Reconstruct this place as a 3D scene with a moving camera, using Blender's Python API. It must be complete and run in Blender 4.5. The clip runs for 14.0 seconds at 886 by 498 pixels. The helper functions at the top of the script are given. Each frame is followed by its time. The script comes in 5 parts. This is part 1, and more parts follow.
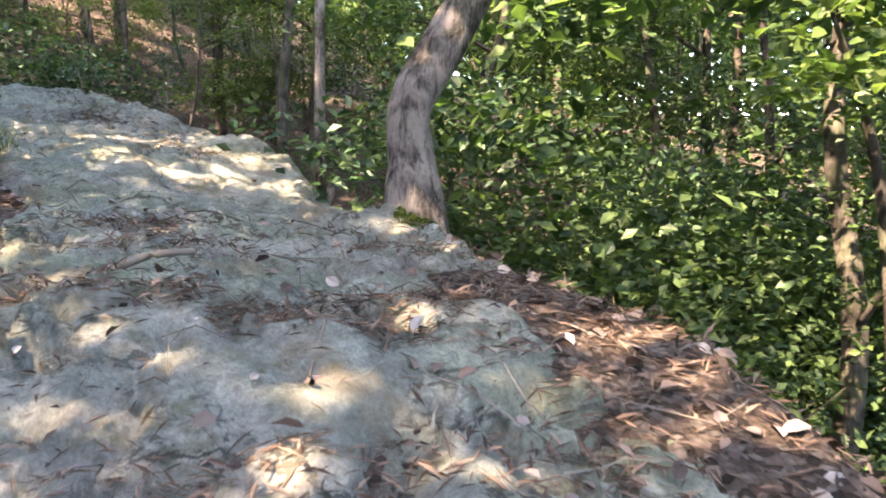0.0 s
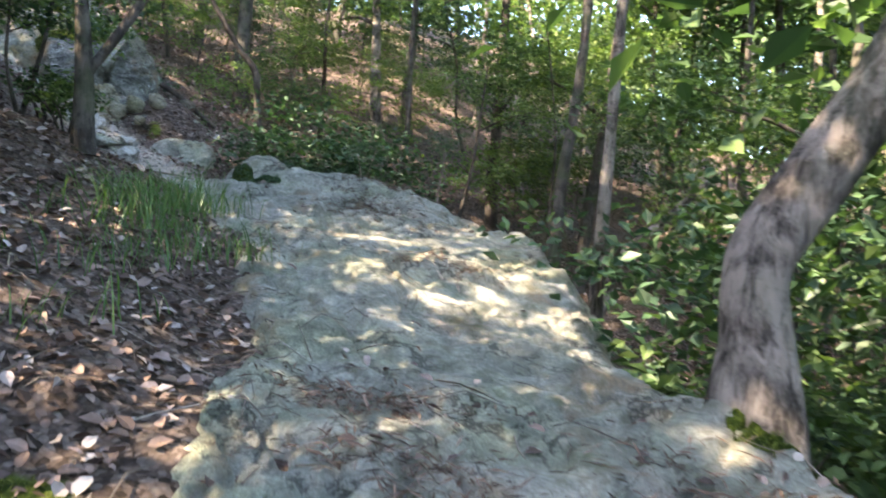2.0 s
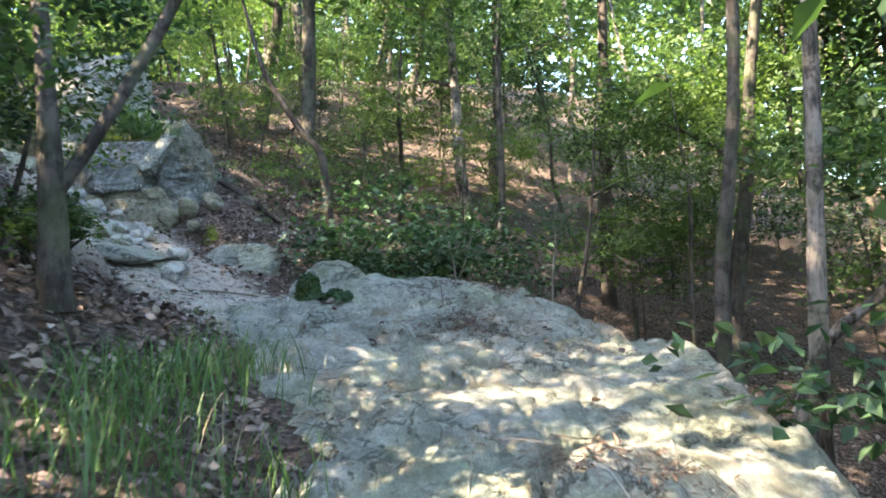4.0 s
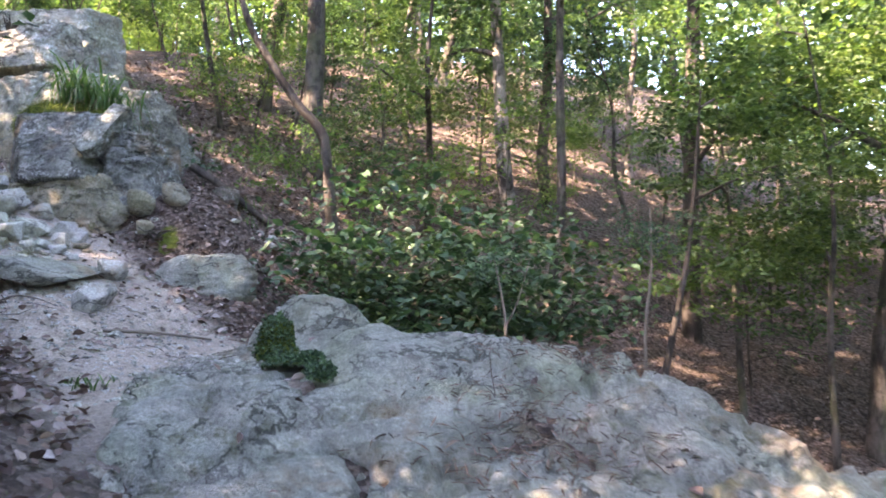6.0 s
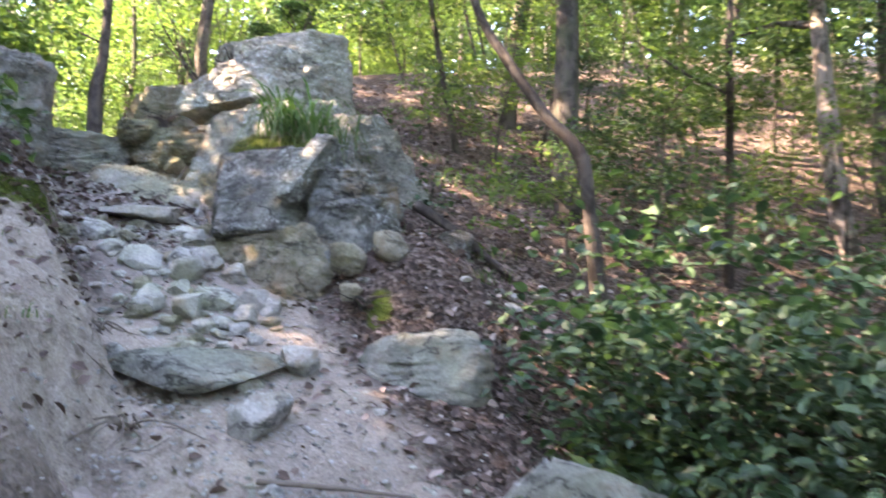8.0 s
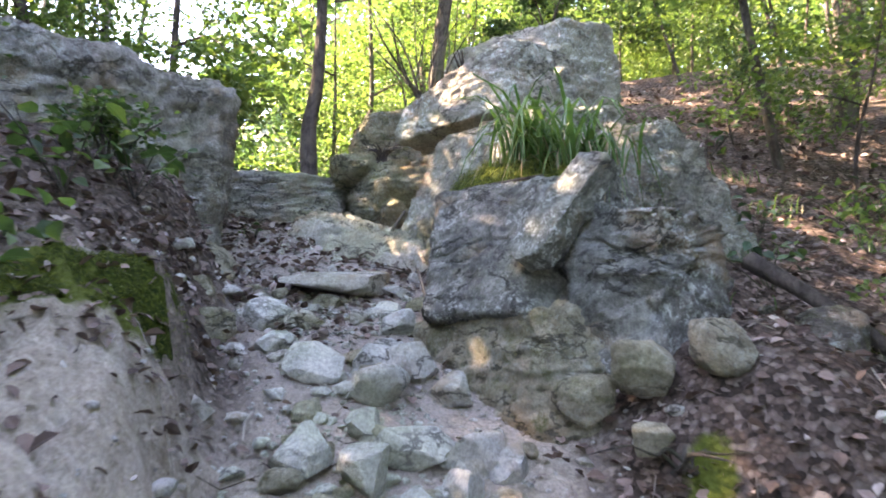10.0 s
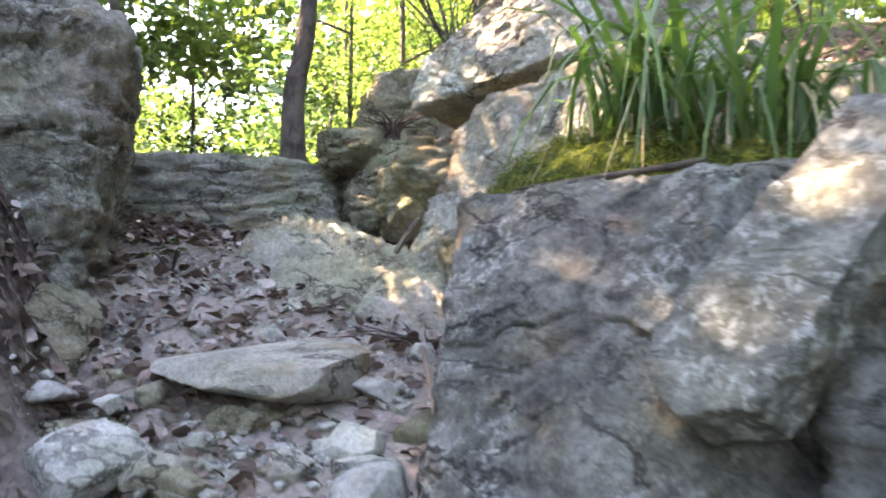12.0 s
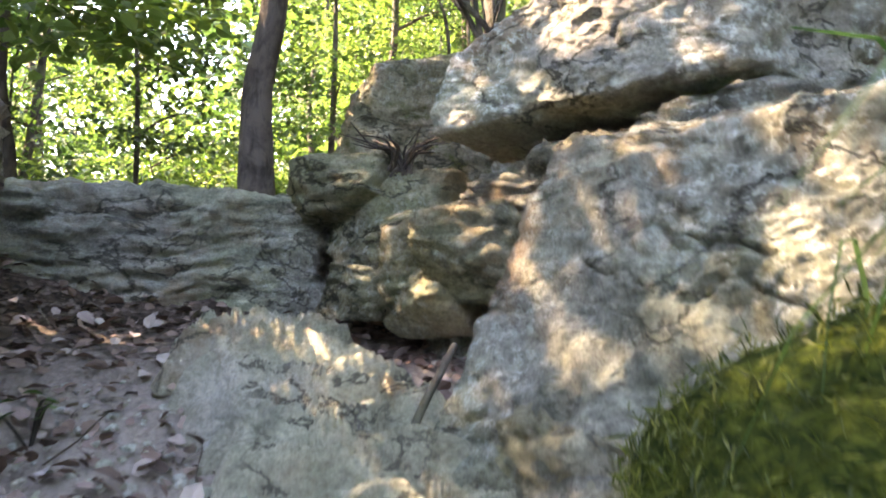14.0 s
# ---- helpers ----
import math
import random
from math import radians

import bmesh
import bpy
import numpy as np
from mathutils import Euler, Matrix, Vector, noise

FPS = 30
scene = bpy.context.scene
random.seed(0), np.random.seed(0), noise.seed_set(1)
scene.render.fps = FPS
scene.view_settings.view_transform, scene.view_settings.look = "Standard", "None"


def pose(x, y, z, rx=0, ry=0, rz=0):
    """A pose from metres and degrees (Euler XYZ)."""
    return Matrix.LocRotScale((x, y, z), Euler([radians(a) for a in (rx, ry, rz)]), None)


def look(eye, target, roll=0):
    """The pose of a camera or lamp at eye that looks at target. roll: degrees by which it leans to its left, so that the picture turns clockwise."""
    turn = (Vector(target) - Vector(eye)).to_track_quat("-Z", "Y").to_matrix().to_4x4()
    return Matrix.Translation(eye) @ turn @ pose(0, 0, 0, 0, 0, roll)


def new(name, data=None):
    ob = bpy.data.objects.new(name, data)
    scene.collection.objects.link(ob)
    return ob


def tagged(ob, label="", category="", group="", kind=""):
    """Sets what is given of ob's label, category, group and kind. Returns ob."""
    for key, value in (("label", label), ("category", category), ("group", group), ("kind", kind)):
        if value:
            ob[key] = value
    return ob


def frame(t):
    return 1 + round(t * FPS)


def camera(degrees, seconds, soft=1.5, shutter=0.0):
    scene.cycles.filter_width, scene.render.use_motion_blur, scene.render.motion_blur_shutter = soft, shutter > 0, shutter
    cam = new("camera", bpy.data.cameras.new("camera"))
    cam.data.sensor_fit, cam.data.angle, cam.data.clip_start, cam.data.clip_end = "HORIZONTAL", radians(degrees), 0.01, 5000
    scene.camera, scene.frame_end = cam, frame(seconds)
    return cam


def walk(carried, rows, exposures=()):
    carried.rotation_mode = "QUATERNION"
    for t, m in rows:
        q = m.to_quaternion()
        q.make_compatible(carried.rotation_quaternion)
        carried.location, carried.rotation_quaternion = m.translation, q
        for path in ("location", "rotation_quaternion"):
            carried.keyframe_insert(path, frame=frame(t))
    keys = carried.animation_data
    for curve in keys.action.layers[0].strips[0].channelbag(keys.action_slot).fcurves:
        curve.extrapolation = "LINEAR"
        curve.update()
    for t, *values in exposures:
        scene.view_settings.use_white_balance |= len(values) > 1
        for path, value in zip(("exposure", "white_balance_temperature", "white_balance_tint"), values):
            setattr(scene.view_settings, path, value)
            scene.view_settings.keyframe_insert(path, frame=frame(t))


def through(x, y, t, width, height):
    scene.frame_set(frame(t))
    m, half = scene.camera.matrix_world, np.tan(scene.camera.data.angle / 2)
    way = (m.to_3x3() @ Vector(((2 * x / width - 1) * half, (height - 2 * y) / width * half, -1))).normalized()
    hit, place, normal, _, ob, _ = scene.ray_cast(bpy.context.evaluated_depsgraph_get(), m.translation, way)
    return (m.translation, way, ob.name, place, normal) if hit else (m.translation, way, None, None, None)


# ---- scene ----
cam = camera(60.5, 14.0, soft=1.8, shutter=0.35)
ROWS = [
    (0, (0.01, 0.606, 1.572), (-0.076, 2.593, 1.361), -1.8),
    (0.5, (-0.029, 0.903, 1.667), (-0.16, 2.887, 1.452), -1.5),
    (1, (-0.043, 1.218, 1.756), (-0.296, 3.193, 1.569), 0.2),
    (1.5, (-0.25, 1.577, 1.851), (-0.873, 3.474, 1.742), -0.5),
    (2, (-0.411, 1.86, 1.99), (-1.154, 3.717, 1.954), 2.3),
    (2.5, (-0.781, 2.4, 2.047), (-1.831, 4.101, 2.121), -3.2),
    (3, (-1.016, 2.763, 2.18), (-2.004, 4.496, 2.324), -3.2),
    (5.5, (-2.516, 5.549, 2.839), (-3.457, 7.311, 2.93), -2.7),
    (6, (-2.878, 6.049, 2.905), (-3.896, 7.768, 3.008), -1.2),
    (6.5, (-3.162, 6.524, 2.984), (-4.221, 8.218, 3.083), -0.5),
    (7, (-3.568, 6.99, 3.068), (-4.792, 8.568, 3.183), -0.8),
    (7.5, (-3.946, 7.394, 3.203), (-5.268, 8.891, 3.32), 1.4),
    (8, (-4.363, 7.759, 3.42), (-5.88, 9.052, 3.574), -1.4),
    (8.5, (-4.799, 8.0, 3.642), (-6.47, 9.084, 3.826), 0.3),
    (9, (-5.298, 8.311, 3.762), (-7.092, 9.162, 4.0), -1.1),
    (11.5, (-8.215, 9.767, 4.322), (-10.089, 10.432, 4.544), -0.6),
    (12, (-8.657, 9.891, 4.476), (-10.554, 10.495, 4.671), -0.5),
    (12.5, (-9.055, 9.903, 4.658), (-10.991, 10.379, 4.821), -2.7),
    (13, (-9.362, 9.989, 4.808), (-11.239, 10.667, 4.947), -1.8),
    (13.5, (-9.783, 10.034, 4.941), (-11.668, 10.693, 5.052), -2.8),
    (14, (-10.153, 10.139, 5.195), (-12.041, 10.793, 5.275), -0.0),
]
EXPOSURES = [(0.0, 3.75, 7300, 21), (1.0, 3.8, 7400, 25), (1.5, 3.75, 7100, 20), (2.5, 3.65, 6700, 9), (3.0, 3.7, 6600, 6), (5.5, 4.1, 6900, 25), (6.5, 4.3, 7000, 30), (7.5, 4.42, 7200, 28), (8.0, 4.35, 7300, 28), (9.0, 4.25, 7400, 28), (11.5, 4.52, 7900, 27), (12.5, 4.62, 8000, 26), (14.0, 4.32, 8000, 24)]
walk(cam, [(t, look(eye, target, roll)) for t, eye, target, roll in ROWS], EXPOSURES)

# ---- world and sun ----
SUN = Vector((-0.40, -0.62, 0.72)).normalized()      # towards the sun
world = bpy.data.worlds.new("world")
scene.world = world
world.use_nodes = True
sky = world.node_tree.nodes.new("ShaderNodeTexSky")
sky.sky_type, sky.sun_disc = "NISHITA", False
sky.sun_elevation = math.asin(SUN.z)
sky.sun_rotation = math.atan2(SUN.x, SUN.y)
backg = world.node_tree.nodes["Background"]
backg.inputs["Strength"].default_value = 0.15
world.node_tree.links.new(sky.outputs[0], backg.inputs[0])
sun = new("sun", bpy.data.lights.new("sun", "SUN"))
sun.data.energy, sun.data.angle, sun.data.color = 5.0, radians(0.55), (1.0, 0.85, 0.62)
sun.matrix_world = look(SUN * 40, (0, 0, 0))
scene.view_settings.exposure = 0.0

rng = np.random.default_rng(7)


# ---- noise ----
def lattice(ix, iy, iz, seed):
    h = (ix * 374761393 + iy * 668265263 + iz * 2147483647 + seed * 1274126177) & 0xFFFFFFFF
    h = ((h ^ (h >> 13)) * 1274126177) & 0xFFFFFFFF
    return ((h ^ (h >> 16)) & 0xFFFFFF) / float(0xFFFFFF) * 2 - 1


def vnoise(p, seed=0):
    """Smooth value noise in -1..1 at points p (N, 3)."""
    i = np.floor(p).astype(np.int64)
    f = p - i
    f = f * f * (3 - 2 * f)
    out = np.zeros(len(p))
    for dx in (0, 1):
        wx = f[:, 0] if dx else 1 - f[:, 0]
        for dy in (0, 1):
            wy = f[:, 1] if dy else 1 - f[:, 1]
            for dz in (0, 1):
                wz = f[:, 2] if dz else 1 - f[:, 2]
                out += wx * wy * wz * lattice(i[:, 0] + dx, i[:, 1] + dy, i[:, 2] + dz, seed)
    return out


def fbm(p, octaves=4, seed=0, gain=0.5):
    out, a = np.zeros(len(p)), 1.0
    p = np.array(p, float)
    for k in range(octaves):
        out += a * vnoise(p, seed + k)
        p, a = p * 2.03 + 11.7, a * gain
    return out


def fbm2(x, y, scale, octaves=4, seed=0, gain=0.5):
    p = np.stack([x.ravel() * scale, y.ravel() * scale, np.full(x.size, 0.37)], 1)
    return fbm(p, octaves, seed, gain).reshape(x.shape)


def sstep(a, b, x):
    t = np.clip((x - a) / (b - a), 0, 1)
    return t * t * (3 - 2 * t)


# ---- lie of the land ----
# the trail: x, y, height, half width to the left, distance to the drop on the right, grade of the drop
TRAIL = np.array([
    (0.55, -3.0, -0.65, 1.9, 2.2, 1.0),
    (0.15, 0.0, 0.24, 2.6, 1.9, 0.95),
    (-0.5, 3.0, 1.08, 1.75, 1.25, 0.85),
    (-1.4, 4.5, 1.30, 1.2, 1.15, 0.9),
    (-2.3, 5.7, 1.52, 0.9, 1.25, 1.0),
    (-3.2, 6.8, 1.82, 0.7, 1.9, 1.1),
    (-4.3, 7.8, 2.10, 0.7, 2.55, 1.1),
    (-5.4, 8.65, 2.32, 0.8, 2.2, 1.2),
    (-6.6, 9.2, 2.46, 0.75, 0.95, 0.8),
    (-7.6, 9.45, 2.66, 0.65, 1.5, 0.2),
    (-8.6, 9.7, 3.02, 0.6, 1.5, 0.0),
    (-9.6, 9.9, 3.50, 0.6, 1.5, 0.0),
    (-10.8, 10.1, 4.08, 0.65, 1.5, 0.0),
    (-11.9, 10.3, 4.55, 0.8, 1.2, 0.0),
    (-12.9, 10.4, 4.88, 1.0, 1.0, 0.0),
    (-13.6, 10.3, 5.0, 1.5, 1.4, 0.0),
    (-14.3, 10.2, 5.4, 1.6, 1.6, 0.0),
])


def hillside(x, y):
    u = -x
    f = np.interp(u, [-60, -12, -4, 0, 3, 5, 7, 9.2, 12, 15.7, 22, 60], [-9, -3.6, -1.5, -0.4, 0.35, 0.95, 2.35, 3.75, 5.3, 6.9, 6.6, 4])
    g = np.interp(y, [-40, 4, 12, 24, 45, 90], [-4, -1.2, 0, 2.9, 7.0, 12])
    return f + g


def trail_at(x, y):
    """For points: the trail's height, signed distance to the right of it, and its other numbers."""
    best = np.full(x.shape, 1e9)
    res = [np.zeros(x.shape) for _ in range(6)]
    for a, b in zip(TRAIL[:-1], TRAIL[1:]):
        dx, dy = b[0] - a[0], b[1] - a[1]
        n = math.hypot(dx, dy)
        t = np.clip(((x - a[0]) * dx + (y - a[1]) * dy) / n**2, 0, 1)
        px, py = x - a[0] - t * dx, y - a[1] - t * dy
        d2 = px**2 + py**2
        side = np.sign(px * dy - py * dx)
        m = d2 < best
        best = np.where(m, d2, best)
        vals = [a[k] + t * (b[k] - a[k]) for k in (2, 3, 4, 5)] + [side * np.sqrt(d2), np.broadcast_to(t, x.shape)]
        res = [np.where(m, v, r) for v, r in zip(vals, res)]
    return res


def bump2(x, y, cx, cy, rx, ry, turn=0.0, power=2.0):
    c, s = math.cos(radians(turn)), math.sin(radians(turn))
    u, v = ((x - cx) * c + (y - cy) * s) / rx, (-(x - cx) * s + (y - cy) * c) / ry
    return np.exp(-((u * u + v * v) ** (power / 2)))


def ground_parts(x, y):
    z0, left, right, grade, d, _ = trail_at(x, y)
    wob = 0.18 * fbm2(x, y, 0.9, 3, 3)
    hill = hillside(x, y) + 0.25 * fbm2(x, y, 0.25, 3, 5)
    # to the right: a shoulder of rock, then the drop towards the ravine
    over = np.maximum(d - right + wob, 0)
    shelf = z0 - 0.10 * np.clip(d, 0, 1.3) - over * grade - 0.25 * grade * over**1.5
    rightz = np.where(grade > 0.3, np.maximum(shelf, hill), 0)
    mix = sstep(0.3, 2.2, over + np.where(grade < 0.3, np.maximum(d - 0.5, 0), 0))
    rightz2 = z0 * (1 - mix) + hill * mix
    w = sstep(0.15, 0.6, grade)
    zr = rightz2 * (1 - w) + rightz * w
    # to the left: a bank that climbs
    lo = np.maximum(-d - left + wob, 0)
    cut = sstep(-7.0, -8.2, x) * sstep(-13.2, -11.6, x)
    zl = z0 + 0.40 * lo + cut * 0.55 * sstep(0.0, 0.35, lo) - 0.012 * np.clip(lo - 4, 0, 60) ** 1.3 * 3
    z = np.where(d > 0, zr, zl)
    # the hump of bare rock, and the pit behind the ledge
    z = z + 0.35 * bump2(x, y, -4.75, 9.65, 1.25, 0.85, 35, 3) + 0.40 * bump2(x, y, -6.1, 9.85, 0.45, 0.35, 10, 3) + 0.12 * bump2(x, y, -2.5, 6.7, 0.7, 0.4, 40)
    z = z + 0.10 * bump2(x, y, -0.5, 5.1, 0.5, 0.5) + 0.42 * bump2(x, y, -9.05, 11.45, 0.75, 0.45, 20, 3)
    # beyond the crest the land falls away
    crest = sstep(-14.2, -15.2, x) * sstep(13.5, 11.0, y)
    z = z * (1 - crest) + np.minimum(z, 5.62 - 0.28 * (-14.2 - x)) * crest
    far = np.hypot(x + 5, y - 8)
    z = z + 0.06 * fbm2(x, y, 1.3, 4, 9) * sstep(0.2, 1.2, np.abs(d)) * sstep(60, 20, far)
    return z, d, left, right, over, lo, cut


def rock_mask(x, y):
    z0, left, right, grade, d, _ = trail_at(x, y)
    wob = 0.25 * fbm2(x, y, 1.1, 4, 21)
    along = sstep(-7.3, -6.2, x - 0.8 * np.clip(-d, 0, 1))
    m = sstep(0.35, -0.15, d - right - 0.35 + 0.8 * sstep(4.9, 3.7, y) + wob) * sstep(-0.2, 0.25, d + left * 0.8 + wob) * along
    return m


def ground_z(x, y):
    x, y = np.atleast_1d(np.asarray(x, float)), np.atleast_1d(np.asarray(y, float))
    return ground_parts(x, y)[0]


def rock_z(x, y):
    z, d, *_ = ground_parts(x, y)
    m = rock_mask(x, y)
    tone = fbm2(x, y, 0.7, 4, 51)
    bed = z * 6.0 + 1.9 * fbm2(x, y, 0.8, 5, 52)
    stepz = bed - np.floor(bed)
    ledge = sstep(0.0, 0.85, stepz) - stepz
    crack = np.abs(fbm2(x + 0.3 * y, y, 0.9, 5, 53))
    rut = np.abs(fbm2(x * 2.2 - y, y * 0.7, 1.6, 4, 57))
    z = z + 0.07 * tone + 0.13 * ledge - 0.13 * sstep(0.07, 0.0, crack) - 0.075 * sstep(0.12, 0.0, rut) + 0.032 * fbm2(x, y, 4.5, 5, 54, 0.62)
    z = z - 0.15 * bump2(x, y, -5.72, 9.22, 0.60, 0.16, -35) + 0.10 * bump2(x, y, -5.55, 9.5, 0.7, 0.18, -35) - 0.08 * bump2(x, y, -3.02, 6.86, 0.16, 0.08, 60)
    return z + 0.02 - 0.16 * (1 - sstep(0.12, 0.7, m)), m


def top_z(x, y):
    x, y = np.atleast_1d(np.asarray(x, float)), np.atleast_1d(np.asarray(y, float))
    r, m = rock_z(x, y)
    return np.maximum(ground_z(x, y), np.where(m > 0.3, r, -99))


def tz(x, y):
    return float(top_z([x], [y])[0])


def gz(x, y):
    return float(ground_z([x], [y])[0])


# ---- materials ----
class Mat:
    """A node material under construction."""

    def __init__(self, name):
        self.m = bpy.data.materials.new(name)
        self.m.use_nodes = True
        self.t = self.m.node_tree
        self.n = self.t.nodes
        self.bsdf = self.n["Principled BSDF"]
        self.out = self.n["Material Output"]
        self.geo = self.n.new("ShaderNodeNewGeometry")
        self.tc = self.n.new("ShaderNodeTexCoord")
        self.pos = self.geo.outputs["Position"]

    def link(self, a, b):
        self.t.links.new(a, b)

    def scaled(self, sx, sy, sz):
        mp = self.n.new("ShaderNodeMapping")
        mp.inputs["Scale"].default_value = (sx, sy, sz)
        self.link(self.pos, mp.inputs[0])
        return mp.outputs[0]

    def noise(self, scale, detail=4, rough=0.55, vec=None, dist=0.0):
        nd = self.n.new("ShaderNodeTexNoise")
        nd.inputs["Scale"].default_value = scale
        nd.inputs["Detail"].default_value = detail
        nd.inputs["Roughness"].default_value = rough
        nd.inputs["Distortion"].default_value = dist
        self.link(vec or self.pos, nd.inputs["Vector"])
        return nd.outputs["Fac"]

    def voronoi(self, scale, vec=None, feature="F1", out="Distance", rand=1.0):
        nd = self.n.new("ShaderNodeTexVoronoi")
        nd.feature = feature
        nd.inputs["Scale"].default_value = scale
        nd.inputs["Randomness"].default_value = rand
        self.link(vec or self.pos, nd.inputs["Vector"])
        return nd.outputs[out]

    def ramp(self, fac, stops):
        nd = self.n.new("ShaderNodeValToRGB")
        el = nd.color_ramp.elements
        while len(el) < len(stops):
            el.new(0.5)
        for e, (p, c) in zip(el, stops):
            e.position = p
            e.color = (*c, 1) if isinstance(c, tuple) else (c, c, c, 1)
        self.link(fac, nd.inputs[0])
        return nd.outputs[0]

    def mix(self, fac, a, b, mode="MIX"):
        nd = self.n.new("ShaderNodeMix")
        nd.data_type, nd.blend_type = "RGBA", mode
        for sock, v in ((nd.inputs[0], fac), (nd.inputs[6], a), (nd.inputs[7], b)):
            if isinstance(v, (int, float)):
                sock.default_value = v
            elif isinstance(v, tuple):
                sock.default_value = (*v, 1)
            else:
                self.link(v, sock)
        return nd.outputs[2]

    def math(self, op, a, b=0.0):
        nd = self.n.new("ShaderNodeMath")
        nd.operation = op
        for sock, v in ((nd.inputs[0], a), (nd.inputs[1], b)):
            if isinstance(v, (int, float)):
                sock.default_value = v
            else:
                self.link(v, sock)
        return nd.outputs[0]

    def attr(self, name):
        nd = self.n.new("ShaderNodeAttribute")
        nd.attribute_name = name
        return nd.outputs["Fac"]

    def island(self):
        return self.geo.outputs["Random Per Island"]

    def objrand(self):
        return self.n.new("ShaderNodeObjectInfo").outputs["Random"]

    def up(self):
        nd = self.n.new("ShaderNodeSeparateXYZ")
        self.link(self.geo.outputs["Normal"], nd.inputs[0])
        return nd.outputs["Z"]

    def finish(self, color, rough=0.9, bumps=(), spec=0.3):
        if isinstance(color, tuple):
            self.bsdf.inputs["Base Color"].default_value = (*color, 1)
        else:
            self.link(color, self.bsdf.inputs["Base Color"])
        if isinstance(rough, (int, float)):
            self.bsdf.inputs["Roughness"].default_value = rough
        else:
            self.link(rough, self.bsdf.inputs["Roughness"])
        self.bsdf.inputs["Specular IOR Level"].default_value = spec
        last = None
        for height, strength, dist in bumps:
            nd = self.n.new("ShaderNodeBump")
            nd.inputs["Strength"].default_value = strength
            nd.inputs["Distance"].default_value = dist
            self.link(height, nd.inputs["Height"])
            if last:
                self.link(last, nd.inputs["Normal"])
            last = nd.outputs[0]
        if last:
            self.link(last, self.bsdf.inputs["Normal"])
        return self.m


def rock_material(name, dark, mid, light, lichen=0.3, moss=0.5, strata=1.0, stained=0.7, worn=1.0, relief=1.0):
    k = Mat(name)
    big = k.noise(1.3, 6, 0.62)
    mid_n = k.noise(5.5, 8, 0.68, None, 0.5)
    fine = k.noise(17, 9, 0.75)
    grit = k.noise(110, 4, 0.7)
    bands = k.noise(2.4, 8, 0.7, k.scaled(1.0, 1.0, 6.0), 0.8)
    pits = k.voronoi(26, None, "SMOOTH_F1")
    col = k.ramp(big, [(0.34, dark), (0.5, mid), (0.64, light)])
    col = k.mix(0.6, col, k.ramp(mid_n, [(0.36, dark), (0.5, mid), (0.62, light)]))
    col = k.mix(0.75 * worn, col, k.ramp(fine, [(0.36, (0.38, 0.37, 0.36)), (0.56, (1.0, 1.0, 1.0))]), "MULTIPLY")
    col = k.mix(0.35 * strata, col, k.ramp(bands, [(0.4, dark), (0.58, light)]))
    col = k.mix(0.45 * worn, col, k.ramp(grit, [(0.38, 0.35), (0.6, 1.0)]), "MULTIPLY")
    grain = k.noise(48, 6, 0.75)
    col = k.mix(0.55, col, k.ramp(grain, [(0.36, (0.45, 0.44, 0.43)), (0.5, (0.95, 0.95, 0.95)), (0.64, (1.35, 1.33, 1.28))]), "MULTIPLY")
    tint = k.noise(0.9, 5, 0.6, None, 0.4)
    col = k.mix(k.ramp(tint, [(0.38, 0.55), (0.5, 0.0)]), col, k.mix(1.0, col, (0.90, 0.98, 0.72), "MULTIPLY"))
    col = k.mix(k.ramp(tint, [(0.52, 0.0), (0.66, 0.7)]), col, k.mix(1.0, col, (1.04, 0.90, 0.92), "MULTIPLY"))
    rust = k.ramp(k.noise(2.1, 6, 0.65, None, 0.2), [(0.54, 0.0), (0.66, 0.6)])
    col = k.mix(rust, col, (0.30, 0.20, 0.115))
    stain = k.ramp(k.noise(3.2, 7, 0.7, k.scaled(1.0, 1.0, 0.35), 0.6), [(0.52, 0.0), (0.64, stained)])
    col = k.mix(stain, col, tuple(c * 0.55 for c in dark))
    if lichen:
        spots = k.math("MULTIPLY", k.ramp(k.noise(26, 9, 0.8, None, 0.1), [(0.52, 0.0), (0.57, 1.0)]), k.ramp(k.noise(1.7, 4), [(0.44, 0.0), (0.56, lichen)]))
        col = k.mix(spots, col, (0.60, 0.64, 0.60))
    if moss:
        green = k.math("MULTIPLY", k.ramp(k.noise(5.3, 8, 0.75), [(0.5, 0.0), (0.6, 1.0)]), k.ramp(k.noise(0.9, 4), [(0.45, 0.0), (0.6, moss)]))
        col = k.mix(green, col, (0.105, 0.115, 0.04))
    # dark lines along random fissures: crevice shade put into the colour
    line = k.math("ABSOLUTE", k.math("SUBTRACT", k.noise(2.7, 7, 0.62, k.scaled(1.0, 1.0, 1.7), 0.25), 0.5))
    fissure = k.ramp(line, [(0.0, 0.0), (0.010, 0.1), (0.022, 1.0)])
    some = k.ramp(k.noise(1.6, 3), [(0.42, 0.0), (0.56, 0.85)])
    gap = k.math("MULTIPLY", k.math("SUBTRACT", 1.0, fissure), some)
    col = k.mix(gap, col, tuple(c * 0.16 for c in mid))
    crust = k.math("MULTIPLY", k.ramp(k.noise(31, 8, 0.8, None, 0.6), [(0.54, 0.0), (0.6, 0.75)]), k.ramp(k.noise(2.7, 5), [(0.42, 0.15), (0.6, 1.0)]))
    col = k.mix(k.math("MULTIPLY", crust, worn), col, tuple(c * 0.3 for c in mid))
    crack = k.ramp(k.voronoi(1.7, k.scaled(1.0, 1.0, 1.9), "DISTANCE_TO_EDGE"), [(0.0, 0.0), (0.02, 1.0)])
